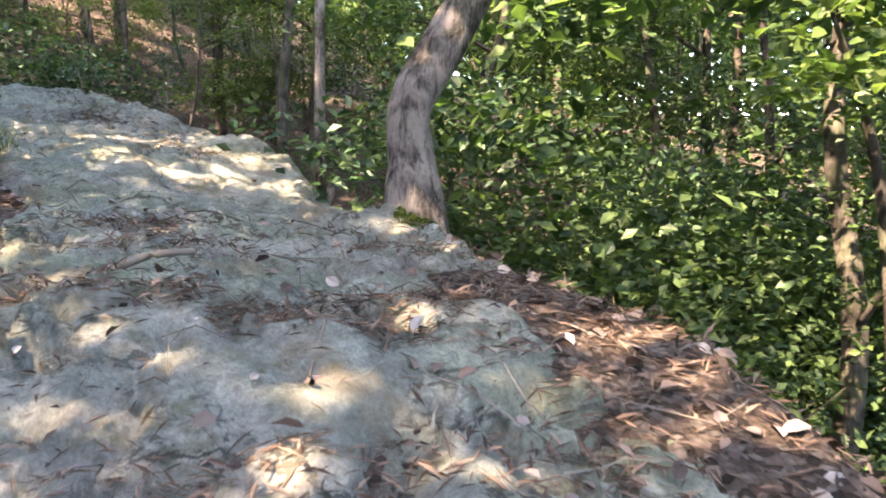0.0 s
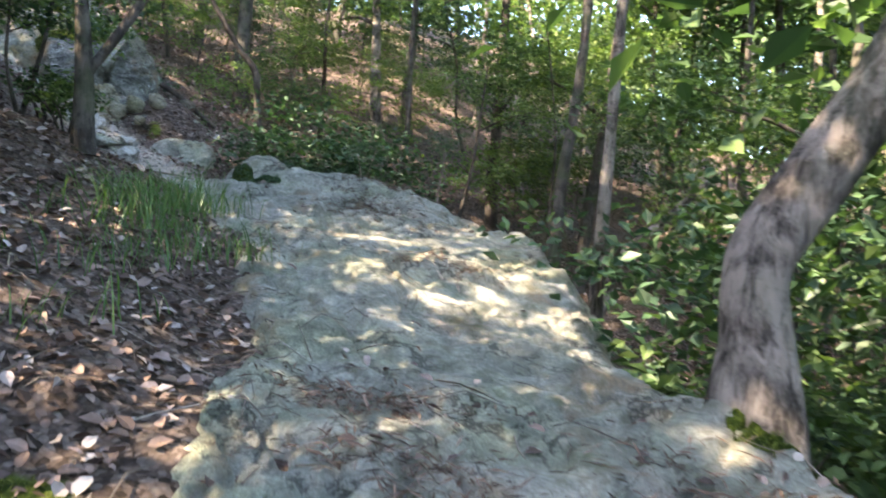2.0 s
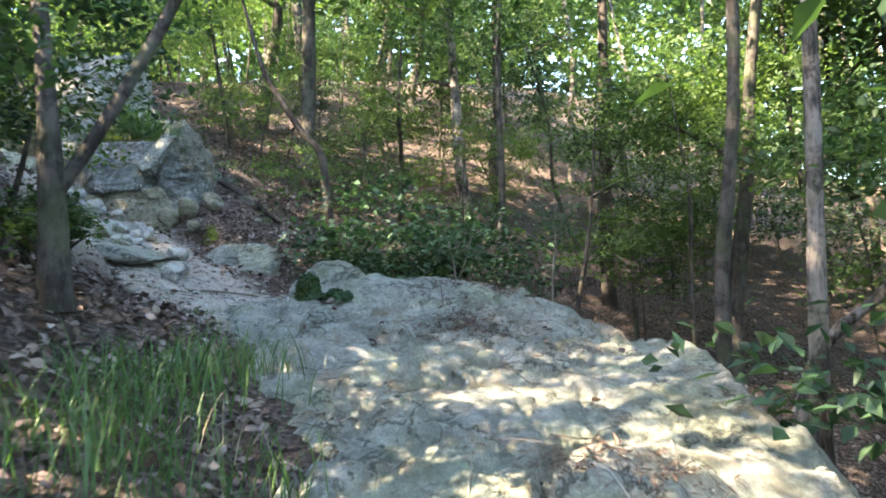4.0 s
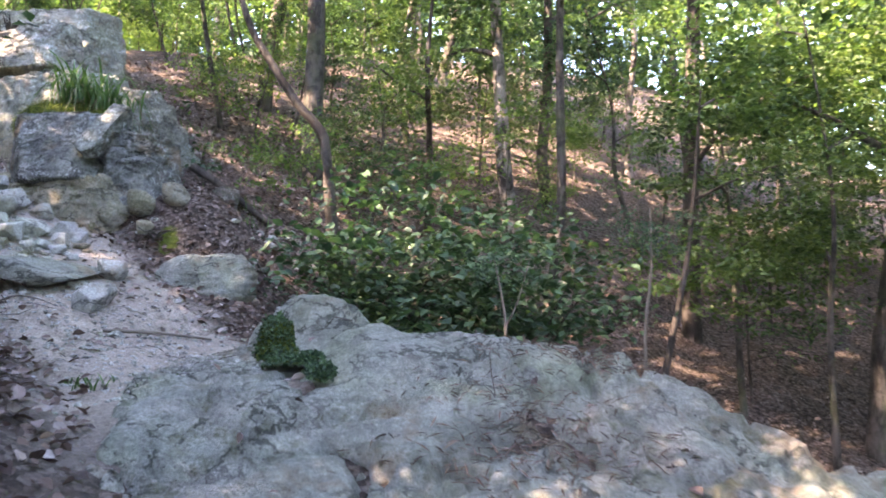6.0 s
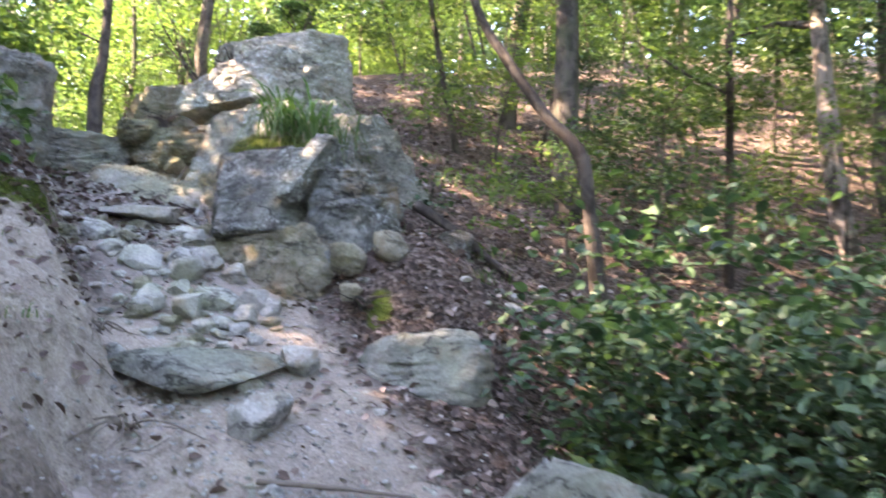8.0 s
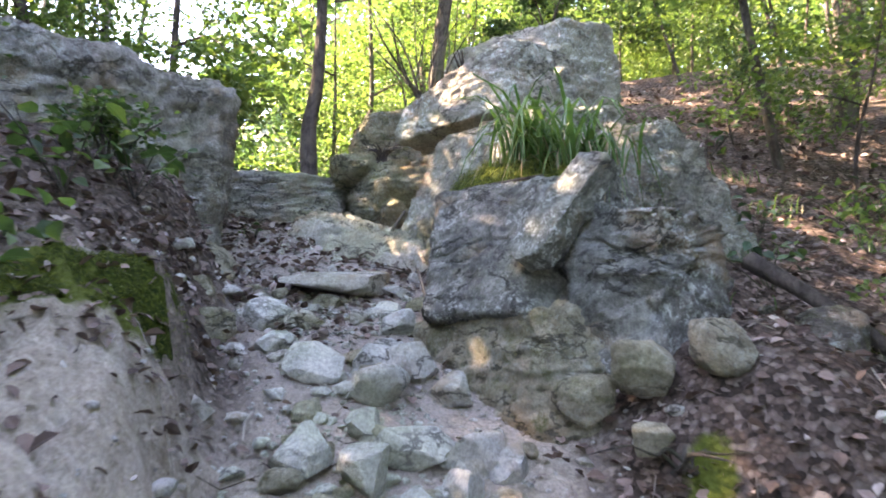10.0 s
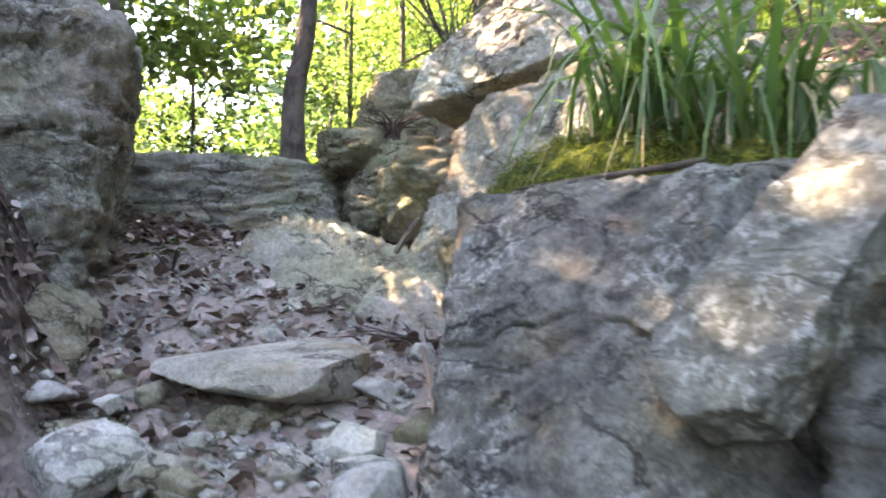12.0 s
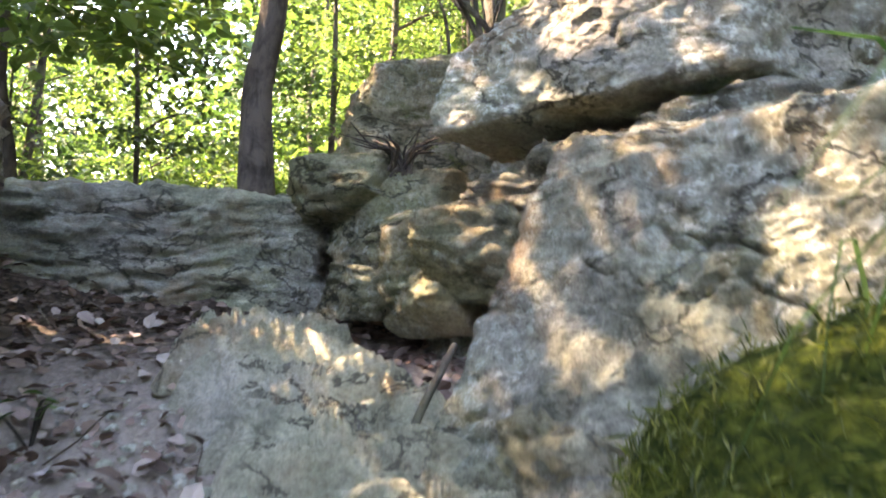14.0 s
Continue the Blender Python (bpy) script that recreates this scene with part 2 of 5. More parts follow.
    return k.finish(col, 0.93, [(big, 0.8, 0.12 * relief), (mid_n, 1.0, 0.08 * relief), (bands, 0.9, 0.06 * relief), (fine, 1.0, 0.045 * relief), (grain, 0.8, 0.012), (grit, 0.7, 0.006), (fissure, 0.6, 0.02 * relief)], 0.2)


def leaf_material(name, dark, mid, light, through=0.45):
    k = Mat(name)
    col = k.ramp(k.island(), [(0.0, dark), (0.5, mid), (1.0, light)])
    col = k.mix(0.35, col, k.ramp(k.noise(1.2, 3), [(0.3, 0.45), (0.7, 1.0)]), "MULTIPLY")
    k.finish(col, 0.5, (), 0.35)
    tr = k.n.new("ShaderNodeBsdfTranslucent")
    k.link(k.mix(1.0, col, (1.4, 1.6, 0.8), "MULTIPLY"), tr.inputs["Color"])
    mx = k.n.new("ShaderNodeMixShader")
    mx.inputs[0].default_value = through
    k.link(k.bsdf.outputs[0], mx.inputs[1])
    k.link(tr.outputs[0], mx.inputs[2])
    k.link(mx.outputs[0], k.out.inputs[0])
    return k.m


def bark_material(name, dark, light, moss=0.0):
    k = Mat(name)
    v = k.scaled(1, 1, 0.22)
    ridges = k.noise(24, 7, 0.7, v, 0.6)
    patch = k.noise(4.2, 6, 0.65, None, 0.5)
    col = k.mix(k.ramp(patch, [(0.44, 0.0), (0.56, 1.0)]), k.ramp(ridges, [(0.42, dark), (0.85, light)]), k.ramp(ridges, [(0.3, dark), (0.5, light)]))
    if moss:
        col = k.mix(k.ramp(k.noise(3.1, 4), [(0.5, 0.0), (0.65, moss)]), col, (0.09, 0.11, 0.05))
    return k.finish(col, 0.9, [(ridges, 1.0, 0.03), (patch, 0.5, 0.05)], 0.2)


M_ROCK = rock_material("bare_sandstone", (0.26, 0.275, 0.24), (0.45, 0.455, 0.405), (0.62, 0.60, 0.53), 0.0, 0.6, 0.8, 0.5, 0.65, 1.1)
M_BOULDER = rock_material("lichened_rock", (0.11, 0.11, 0.095), (0.43, 0.42, 0.365), (0.64, 0.615, 0.53), 0.95, 0.7, 0.8, 0.75, 1.1, 1.7)
M_STONE = rock_material("broken_stone", (0.30, 0.30, 0.28), (0.50, 0.49, 0.46), (0.68, 0.66, 0.61), 0.15, 0.15, 0.4, 0.2, 0.45, 0.35)
M_BLOCK = rock_material("dark_speckled_rock", (0.075, 0.08, 0.072), (0.20, 0.205, 0.19), (0.40, 0.405, 0.375), 0.6, 0.35, 0.3, 0.6, 0.7, 0.4)
M_LICHEN = rock_material("pale_lichened_rock", (0.24, 0.24, 0.215), (0.42, 0.415, 0.37), (0.58, 0.56, 0.50), 1.0, 0.35, 0.4, 0.4, 0.55, 0.45)
M_FIN = rock_material("weathered_grey_rock", (0.15, 0.155, 0.135), (0.33, 0.33, 0.29), (0.52, 0.51, 0.45), 0.6, 0.6, 0.5, 0.6, 0.7, 0.6)
M_TAN = rock_material("tan_weathered_rock", (0.20, 0.175, 0.12), (0.42, 0.385, 0.285), (0.60, 0.56, 0.45), 0.25, 0.75, 0.5, 0.4, 0.6, 0.9)
M_MOSSROCK = rock_material("olive_mossy_rock", (0.12, 0.125, 0.075), (0.28, 0.28, 0.19), (0.46, 0.44, 0.34), 0.35, 1.0, 0.8, 0.5, 0.8, 1.2)
M_LEDGE = rock_material("banded_ledge_rock", (0.22, 0.225, 0.20), (0.46, 0.45, 0.40), (0.66, 0.63, 0.55), 0.45, 0.5, 1.4, 0.35, 0.75, 1.1)
M_PALEBED = rock_material("pale_bedrock", (0.32, 0.295, 0.245), (0.52, 0.485, 0.42), (0.68, 0.645, 0.575), 0.1, 0.2, 0.6, 0.2, 0.45, 0.6)
M_STREAK = rock_material("streaked_dark_rock", (0.17, 0.16, 0.14), (0.40, 0.375, 0.33), (0.60, 0.57, 0.51), 0.5, 0.4, 0.0, 0.6, 0.8, 1.0)
M_DARKROCK = rock_material("dark_rock", (0.09, 0.088, 0.08), (0.21, 0.205, 0.18), (0.36, 0.345, 0.30), 0.4, 0.5, 1.0, 0.5, 1.0, 1.5)


def ground_material():
    k = Mat("forest_floor")
    cell = k.voronoi(34, None, "F1", "Color")
    sep = k.n.new("ShaderNodeSeparateColor")
    k.link(cell, sep.inputs[0])
    edge = k.voronoi(34, None, "F1", "Distance")
    leaves = k.ramp(sep.outputs[0], [(0.0, (0.04, 0.03, 0.025)), (0.35, (0.11, 0.078, 0.064)), (0.7, (0.19, 0.14, 0.12)), (1.0, (0.29, 0.235, 0.205))])
    leaves = k.mix(0.6, leaves, k.ramp(edge, [(0.1, 1.0), (0.6, 0.4)]), "MULTIPLY")
    leaves = k.mix(0.6, leaves, k.ramp(k.noise(1.3, 5), [(0.3, 0.45), (0.7, 1.0)]), "MULTIPLY")
    gritty = k.noise(60, 6, 0.7)
    sand = k.ramp(k.noise(6, 9, 0.75), [(0.28, (0.24, 0.19, 0.15)), (0.5, (0.48, 0.40, 0.33)), (0.72, (0.64, 0.565, 0.49))])
    sand = k.mix(0.5, sand, k.ramp(gritty, [(0.38, 0.3), (0.6, 1.0)]), "MULTIPLY")
    soil = k.mix(0.6, (0.44, 0.375, 0.335), k.ramp(gritty, [(0.3, 0.35), (0.7, 1.0)]), "MULTIPLY")
    mossy = k.mix(0.7, (0.10, 0.125, 0.022), k.ramp(k.noise(45, 5, 0.7), [(0.3, 0.3), (0.7, 1.0)]), "MULTIPLY")
    col = k.mix(k.attr("soil"), leaves, soil)
    col = k.mix(k.attr("sand"), col, sand)
    col = k.mix(k.ramp(k.math("MULTIPLY", k.attr("moss"), k.math("ADD", k.noise(7, 5, 0.7), 0.5)), [(0.45, 0.0), (0.6, 1.0)]), col, mossy)
    return k.finish(col, 0.95, [(edge, 0.7, 0.02), (gritty, 0.7, 0.015), (k.noise(7, 8, 0.7), 0.9, 0.07)], 0.15)


M_GROUND = ground_material()


def litter_material(name, stops):
    k = Mat(name)
    col = k.ramp(k.island(), stops)
    col = k.mix(0.4, col, k.ramp(k.noise(40, 4), [(0.3, 0.5), (0.7, 1.0)]), "MULTIPLY")
    return k.finish(col, 0.7, (), 0.3)


M_LITTER = litter_material("dry_leaves", [(0.0, (0.05, 0.032, 0.027)), (0.4, (0.13, 0.085, 0.068)), (0.75, (0.23, 0.165, 0.145)), (0.94, (0.36, 0.31, 0.29)), (1.0, (0.30, 0.21, 0.155))])
M_NEEDLES = litter_material("dry_needles", [(0.0, (0.05, 0.032, 0.025)), (0.6, (0.145, 0.092, 0.068)), (1.0, (0.27, 0.185, 0.14))])
M_TWIG = litter_material("dead_twig", [(0.0, (0.06, 0.045, 0.035)), (0.6, (0.16, 0.13, 0.105)), (1.0, (0.34, 0.3, 0.26))])
# dark and light copies of the green leaf: shade and sun put into colour
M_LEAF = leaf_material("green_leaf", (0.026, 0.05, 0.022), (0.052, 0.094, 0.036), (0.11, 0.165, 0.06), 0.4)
M_LEAF_DARK = leaf_material("shade_toned_leaf", (0.017, 0.038, 0.022), (0.034, 0.072, 0.038), (0.075, 0.13, 0.062), 0.3)
M_LEAF_LIGHT = leaf_material("sun_toned_leaf", (0.05, 0.09, 0.03), (0.09, 0.145, 0.045), (0.15, 0.195, 0.07), 0.45)
M_GRASS = leaf_material("grass_blade", (0.04, 0.085, 0.03), (0.065, 0.13, 0.045), (0.12, 0.19, 0.07), 0.4)
M_DRYGRASS = litter_material("dry_grass", [(0.0, (0.2, 0.15, 0.08)), (1.0, (0.42, 0.36, 0.24))])
M_BARK = bark_material("grey_bark", (0.028, 0.024, 0.021), (0.105, 0.09, 0.078), 0.4)
M_BARK_DARK = bark_material("dark_bark", (0.028, 0.023, 0.02), (0.085, 0.07, 0.06))
M_BARK_PALE = bark_material("pale_bark", (0.03, 0.025, 0.023), (0.26, 0.22, 0.20), 0.2)


def moss_material():
    k = Mat("moss")
    n = k.noise(38, 6, 0.75)
    col = k.ramp(n, [(0.36, (0.010, 0.018, 0.006)), (0.5, (0.036, 0.052, 0.010)), (0.66, (0.10, 0.12, 0.022))])
    col = k.mix(0.5, col, k.ramp(k.noise(4, 4), [(0.35, 0.4), (0.65, 1.0)]), "MULTIPLY")
    return k.finish(col, 1.0, [(n, 1.0, 0.02)], 0.05)


M_MOSS = moss_material()


# ---- mesh builders ----
def mesh_object(name, verts, faces, material, parent=None, label="", smooth=True):
    me = bpy.data.meshes.new(name)
    me.from_pydata(verts if isinstance(verts, list) else verts.tolist(), [], faces if isinstance(faces, list) else faces.tolist())
    me.materials.append(material)
    if smooth:
        me.polygons.foreach_set("use_smooth", np.ones(len(me.polygons), bool))
    me.update()
    ob = new(name, me)
    if parent:
        ob.parent = parent
    if label:
        tagged(ob, label)
    return ob


def fast_mesh(name, verts, faces, material, smooth=False):
    """Many faces of one size, quickly."""
    verts, faces = np.asarray(verts, np.float32), np.asarray(faces, np.int32)
    me = bpy.data.meshes.new(name)
    n, k = faces.shape
    me.vertices.add(len(verts))
    me.vertices.foreach_set("co", verts.ravel())
    me.loops.add(n * k)
    me.loops.foreach_set("vertex_index", faces.ravel())
    me.polygons.add(n)
    me.polygons.foreach_set("loop_start", np.arange(0, n * k, k, dtype=np.int32))
    me.polygons.foreach_set("use_smooth", np.full(n, smooth))
    me.update(calc_edges=True)
    me.materials.append(material)
    return me


def put(name, me, parent=None, label=""):
    ob = new(name, me)
    if parent:
        ob.parent = parent
    if label:
        tagged(ob, label)
    return ob


def base(name, x, y, z, label, category, group="", turn=0.0, kind=""):
    ob = new(name)
    ob.empty_display_size = 0.1
    ob.matrix_basis = pose(x, y, z, 0, 0, turn)
    return tagged(ob, label, category, group, kind)


def grid_faces(nx, ny):
    i = np.arange(nx * ny).reshape(ny, nx)
    return np.stack([i[:-1, :-1].ravel(), i[:-1, 1:].ravel(), i[1:, 1:].ravel(), i[1:, :-1].ravel()], 1)


def spread(lo, hi, step, far, count):
    core = np.arange(lo, hi + step / 2, step)
    g = np.geomspace(step * 1.5, far * 0.18, count)
    g = np.cumsum(g) * far / np.cumsum(g)[-1]
    return np.concatenate([(lo - g)[::-1], core, hi + g])


# leaf outlines: rows along the leaf of (along, half width, droop)
def leaf_cloud(centres, normals, size, rnd, kind="diamond"):
    """One mesh's arrays: a leaf at every centre, lying across its normal, turned at random."""
    n = len(centres)
    a = rnd.uniform(0, 2 * np.pi, n)
    ref = np.where(np.abs(normals[:, 2:3]) < 0.9, np.array([[0, 0, 1.0]]), np.array([[1.0, 0, 0]]))
    u = np.cross(normals, ref)
    u /= np.linalg.norm(u, axis=1, keepdims=True) + 1e-9
    v = np.cross(normals, u)
    c, s = np.cos(a)[:, None], np.sin(a)[:, None]
    u, v = c * u + s * v, -s * u + c * v
    size = np.broadcast_to(size, (n,))[:, None]
    if kind == "needle":
        shape = [(0, 0, 0), (0.5, 0.07, 0.03), (1.0, 0, -0.05), (0.5, -0.07, 0.03)]
        tri = [(0, 1, 2, 3)]
    elif kind == "diamond":
        shape = [(0, 0, 0), (0.5, 0.3, 0.05), (1.0, 0, -0.12), (0.5, -0.3, 0.05)]
        tri = [(0, 1, 2, 3)]
    else:
        shape = [(0, 0, 0), (0.22, 0.27, 0.05), (0.58, 0.30, 0.04), (1.0, 0, -0.18), (0.58, -0.30, 0.04), (0.22, -0.27, 0.05), (0.45, 0, -0.03)]
        tri = [(0, 1, 2, 6), (6, 2, 3, 4), (6, 4, 5, 0)]
    k = len(shape)
    verts = np.stack([centres + size * (p[0] * u + p[1] * v + p[2] * normals) for p in shape], 1).reshape(-1, 3)
    faces = (np.arange(n)[:, None, None] * k + np.array(tri)[None]).reshape(-1, 4)
    return verts, faces


def rand_normals(n, rnd, up=0.6):
    v = rnd.normal(size=(n, 3))
    v[:, 2] = np.abs(v[:, 2]) + up
    return v / np.linalg.norm(v, axis=1, keepdims=True)


def tube(points, radii, sides=9, rough=0.12, seed=0):
    """A tapered limb along points, smoothed, with an uneven skin. Returns vertices and faces."""
    p = np.array(points, float)
    r = np.array(radii, float)
    t = np.linspace(0, len(p) - 1, max(len(p) * 5, 10))
    idx = np.clip(np.floor(t).astype(int), 0, len(p) - 2)
    f = (t - idx)[:, None]
    pm, pp = p[np.maximum(idx - 1, 0)], p[np.minimum(idx + 2, len(p) - 1)]
    a, b = p[idx], p[idx + 1]
    q = 0.5 * (2 * a + (b - pm) * f + (2 * pm - 5 * a + 4 * b - pp) * f**2 + (3 * a - pm - 3 * b + pp) * f**3)
    rr = np.interp(t, np.arange(len(r)), r)
    d = np.gradient(q, axis=0)
    d /= np.linalg.norm(d, axis=1, keepdims=True) + 1e-9
    ref = np.where(np.abs(d[:, :1]) < 0.8, np.array([[1.0, 0, 0]]), np.array([[0, 1.0, 0]]))
    u = np.cross(d, ref)
    u /= np.linalg.norm(u, axis=1, keepdims=True) + 1e-9
    v = np.cross(d, u)
    ang = np.linspace(0, 2 * np.pi, sides, endpoint=False)
    ring = np.cos(ang)[None, :, None] * u[:, None] + np.sin(ang)[None, :, None] * v[:, None]
    nz = fbm((ring * 1.5 + q[:, None] * (0.6 / max(r[0], 0.02)) * 0.35).reshape(-1, 3), 3, seed).reshape(len(q), sides, 1)
    verts = (q[:, None] + ring * rr[:, None, None] * (1 + rough * nz)).reshape(-1, 3)
    m = len(q)
    i = np.arange(m * sides).reshape(m, sides)
    j = np.roll(i, -1, axis=1)
    faces = np.stack([i[:-1].ravel(), j[:-1].ravel(), j[1:].ravel(), i[1:].ravel()], 1)
    return verts, faces


def join(parts):
    vs, fs, n = [], [], 0
    for v, f in parts:
        vs.append(v)
        fs.append(np.asarray(f) + n)
        n += len(v)
    return np.concatenate(vs), np.concatenate(fs)


def sphere_points(level):
    bm = bmesh.new()
    bmesh.ops.create_icosphere(bm, subdivisions=level, radius=1.0)
    v = np.array([x.co[:] for x in bm.verts])
    f = [[x.index for x in y.verts] for y in bm.faces]
    bm.free()
    return v, np.array(f)


SPHERES = {}


def rock_shape(sx, sy, sz, seed, level=4, cuts=14, rough=0.05, block=0.5, strata=0.0, depth=(0.55, 0.95), plates=0):
    """An angular rock: a rounded block, planed off by random faces and roughened. Half sizes in metres."""
    if level not in SPHERES:
        SPHERES[level] = sphere_points(level)
    v, f = SPHERES[level]
    v = v.copy()
    rnd = np.random.default_rng(seed)
    p = 2 + 6 * block + 6 * max(block - 0.6, 0) * 2.5
    v /= (np.abs(v) ** p).sum(1, keepdims=True) ** (1 / p)
    for _ in range(cuts):
        n = rnd.normal(size=3)
        n /= np.linalg.norm(n)
        d = rnd.uniform(*depth) * (1.0 + 0.45 * block)
        off = np.maximum(v @ n - d, 0)
        v -= off[:, None] * n * 0.97
    size = np.array([sx, sy, sz])
    w = v * size
    m = min(sx, sy, sz)
    nrm = v / (np.linalg.norm(v, axis=1, keepdims=True) + 1e-9)
    k = rough * 12 * m
    ridge = 1 - np.abs(fbm(w * 2.6 + seed, 4, seed + 1, 0.55))
    w = w + nrm * (k * (0.10 * fbm(w * 1.6 + seed, 4, seed, 0.5) - 0.10 * np.clip(ridge - 0.8, 0, 1) / 0.2 + 0.035 * fbm(w * 8 + seed, 4, seed + 2, 0.6)))[:, None]
    # plates bounded by fissures
    if plates:
        cells = rnd.uniform(-1, 1, (plates, 3)) * size * 1.05
        push = rnd.uniform(-1, 1, plates)
        warp = w + 0.22 * m * np.stack([fbm(w * 2.2 + 7 * q, 3, seed + 20 + q) for q in range(3)], 1)
        dist = np.sqrt(((warp[:, None] - cells[None]) ** 2).sum(2))
        near = np.argmin(dist, 1)
        two = np.partition(dist, 1, axis=1)
        gap = two[:, 1] - two[:, 0]
        w = w + nrm * (m * (0.10 * push[near] * sstep(0.0, 0.05, gap) - 0.10 * np.exp(-gap / (0.035 * max(m, 0.3)))))[:, None]
    if strata:
        lay = np.abs(np.mod(w[:, 2] / strata + 0.8 * vnoise(w * 1.3 / m, seed + 5), 1.0) - 0.5) * 2
        w[:, :2] -= nrm[:, :2] * (0.4 * strata * sstep(0.3, 0.9, lay) * (0.5 + 0.5 * vnoise(w * 3 / m, seed + 8)))[:, None]
    return w, f

# ---- ground ----
def build_ground():
    xs, ys = spread(-15.0, 3.0, 0.055, 260, 32), spread(-1.0, 17.5, 0.055, 260, 32)
    x, y = np.meshgrid(xs, ys)
    z, d, left, right, over, lo, cut = ground_parts(x, y)
    rock = rock_mask(x, y)
    z = z - 0.09 * sstep(0.55, 0.95, rock)
    near = sstep(14, 6, np.hypot(x + 6, y - 8))
    z = z + near * (0.014 * fbm2(x, y, 9, 3, 31) + cut * (0.07 * fbm2(x, y, 3.2, 5, 33, 0.65) - 0.07 * sstep(0.16, 0.0, np.abs(fbm2(x, y, 2.6, 4, 35)))) * (d < -0.3))
    me = fast_mesh("ground", np.stack([x.ravel(), y.ravel(), z.ravel()], 1), grid_faces(len(xs), len(ys)), M_GROUND, True)
    trail = sstep(-5.0, -6.5, x) * sstep(-13.6, -12.4, x)
    core = sstep(0.25, -0.15, np.where(d < 0, -d - left, d - 0.75) + 0.22 * fbm2(x, y, 1.4, 4, 41))
    bank = cut * sstep(0.9, 0.1, np.abs(lo - 0.35) + 0.3 * fbm2(x, y, 2.0, 3, 43)) * (d < 0) * sstep(-10.4, -9.2, x)
    sand = np.clip(trail * core * (0.55 + 0.45 * fbm2(x, y, 0.8, 3, 44)) * sstep(-11.6, -8.6, x) + bank, 0, 1)
    soil = np.clip(trail * core * 0.8 + sstep(0.0, 0.8, over) * sstep(1.6, 0.4, over) * (x > -6) * 0.25, 0, 1)
    moss = 1.2 * bump2(x, y, -9.5, 8.4, 0.8, 0.25, 115) + 0.9 * bump2(x, y, -2.3, 3.3, 0.3, 0.18, 30) + 0.8 * bump2(x, y, -8.9, 11.0, 0.15, 0.15)
    for key, val in (("sand", sand), ("soil", soil), ("moss", moss)):
        a = me.attributes.new(key, "FLOAT", "POINT")
        a.data.foreach_set("value", np.clip(val, 0, 1).astype(np.float32).ravel())
    ob = put("ground", me)
    return tagged(ob, "forest floor of brown leaf litter and pale sandy soil", "ground", kind="structure")


def build_rock():
    """The whaleback of bare sandstone that the trail climbs."""
    xs, ys = np.arange(-7.8, 2.9, 0.034), np.arange(-1.2, 11.6, 0.034)
    x, y = np.meshgrid(xs, ys)
    z2, m = rock_z(x, y)
    keep = (m > 0.08)
    f = grid_faces(len(xs), len(ys))
    f = f[keep.ravel()[f].any(1)]
    used = np.unique(f)
    remap = np.full(x.size, -1)
    remap[used] = np.arange(len(used))
    verts = np.stack([x.ravel(), y.ravel(), z2.ravel()], 1)[used]
    me = fast_mesh("rock_outcrop", verts, remap[f], M_ROCK, True)
    ob = put("rock_outcrop", me)
    return tagged(ob, "whaleback of bare pale grey sandstone worn by the trail", "rock", kind="structure")


build_ground()
build_rock()


# ---- rocks ----
def boulder(name, x, y, z, sx, sy, sz, turn, label, seed, material=None, level=5, tilt=0.0, lean=0.0, **kw):
    v, f = rock_shape(sx, sy, sz, seed, level, **kw)
    me = fast_mesh(name, v, f, material or M_BOULDER, True)
    ob = put(name, me)
    ob.matrix_basis = pose(x, y, z, tilt, lean, turn)
    return tagged(ob, label, "rock")


def hewn(name, centre, size, faces, label, seed, material, level=6, soft=26, rough=0.02, strata=0.0, cracks=0.0):
    """A rock broken along flat faces (x, y, z of a point on each, then its outward direction), edges worn, skin rough."""
    if level not in SPHERES:
        SPHERES[level] = sphere_points(level)
    v, f = SPHERES[level]
    c = np.array(centre, float)
    v = v * np.array(size)
    v = v / np.linalg.norm(v, axis=1, keepdims=True)
    fa = np.array(faces, float)
    n = fa[:, 3:] / np.linalg.norm(fa[:, 3:], axis=1, keepdims=True)
    h = ((fa[:, :3] - c) * n).sum(1)
    lean = np.maximum(v @ n.T / h, 0.0)
    inv = (lean ** soft).sum(1) ** (1 / soft)
    w = v / inv[:, None]
    wt = lean ** soft
    nrm = wt @ n
    nrm /= np.linalg.norm(nrm, axis=1, keepdims=True) + 1e-9
    q = w + c
    chip = fbm(q * 3.1 + seed, 4, seed, 0.55)
    flake = fbm(q * np.array((5, 5, 9)) + seed, 4, seed + 3, 0.6)
    terr = np.floor(flake * 3) / 3
    off = rough * (1.0 * chip + 0.8 * terr + 0.35 * fbm(q * 17 + seed, 4, seed + 5, 0.65))
    if cracks:
        line = np.abs(fbm(q * np.array((1.9, 1.9, 2.6)) + 3 * seed, 4, seed + 9))
        off = off - cracks * sstep(0.055, 0.0, line)
    if strata:
        bed = q[:, 2] / strata + 1.1 * fbm(q * 1.7, 3, seed + 11)
        saw = bed - np.floor(bed)
        off = off + 0.35 * strata * (sstep(0.0, 0.25, saw) * sstep(1.0, 0.75, saw) - 0.6) * (0.6 + 0.4 * fbm(q * 4, 2, seed + 13))
    w = w + nrm * off[:, None]
    ob = put(name, fast_mesh(name, w, f, material, True))
    ob.matrix_basis = pose(*centre)
    return tagged(ob, label, "rock")


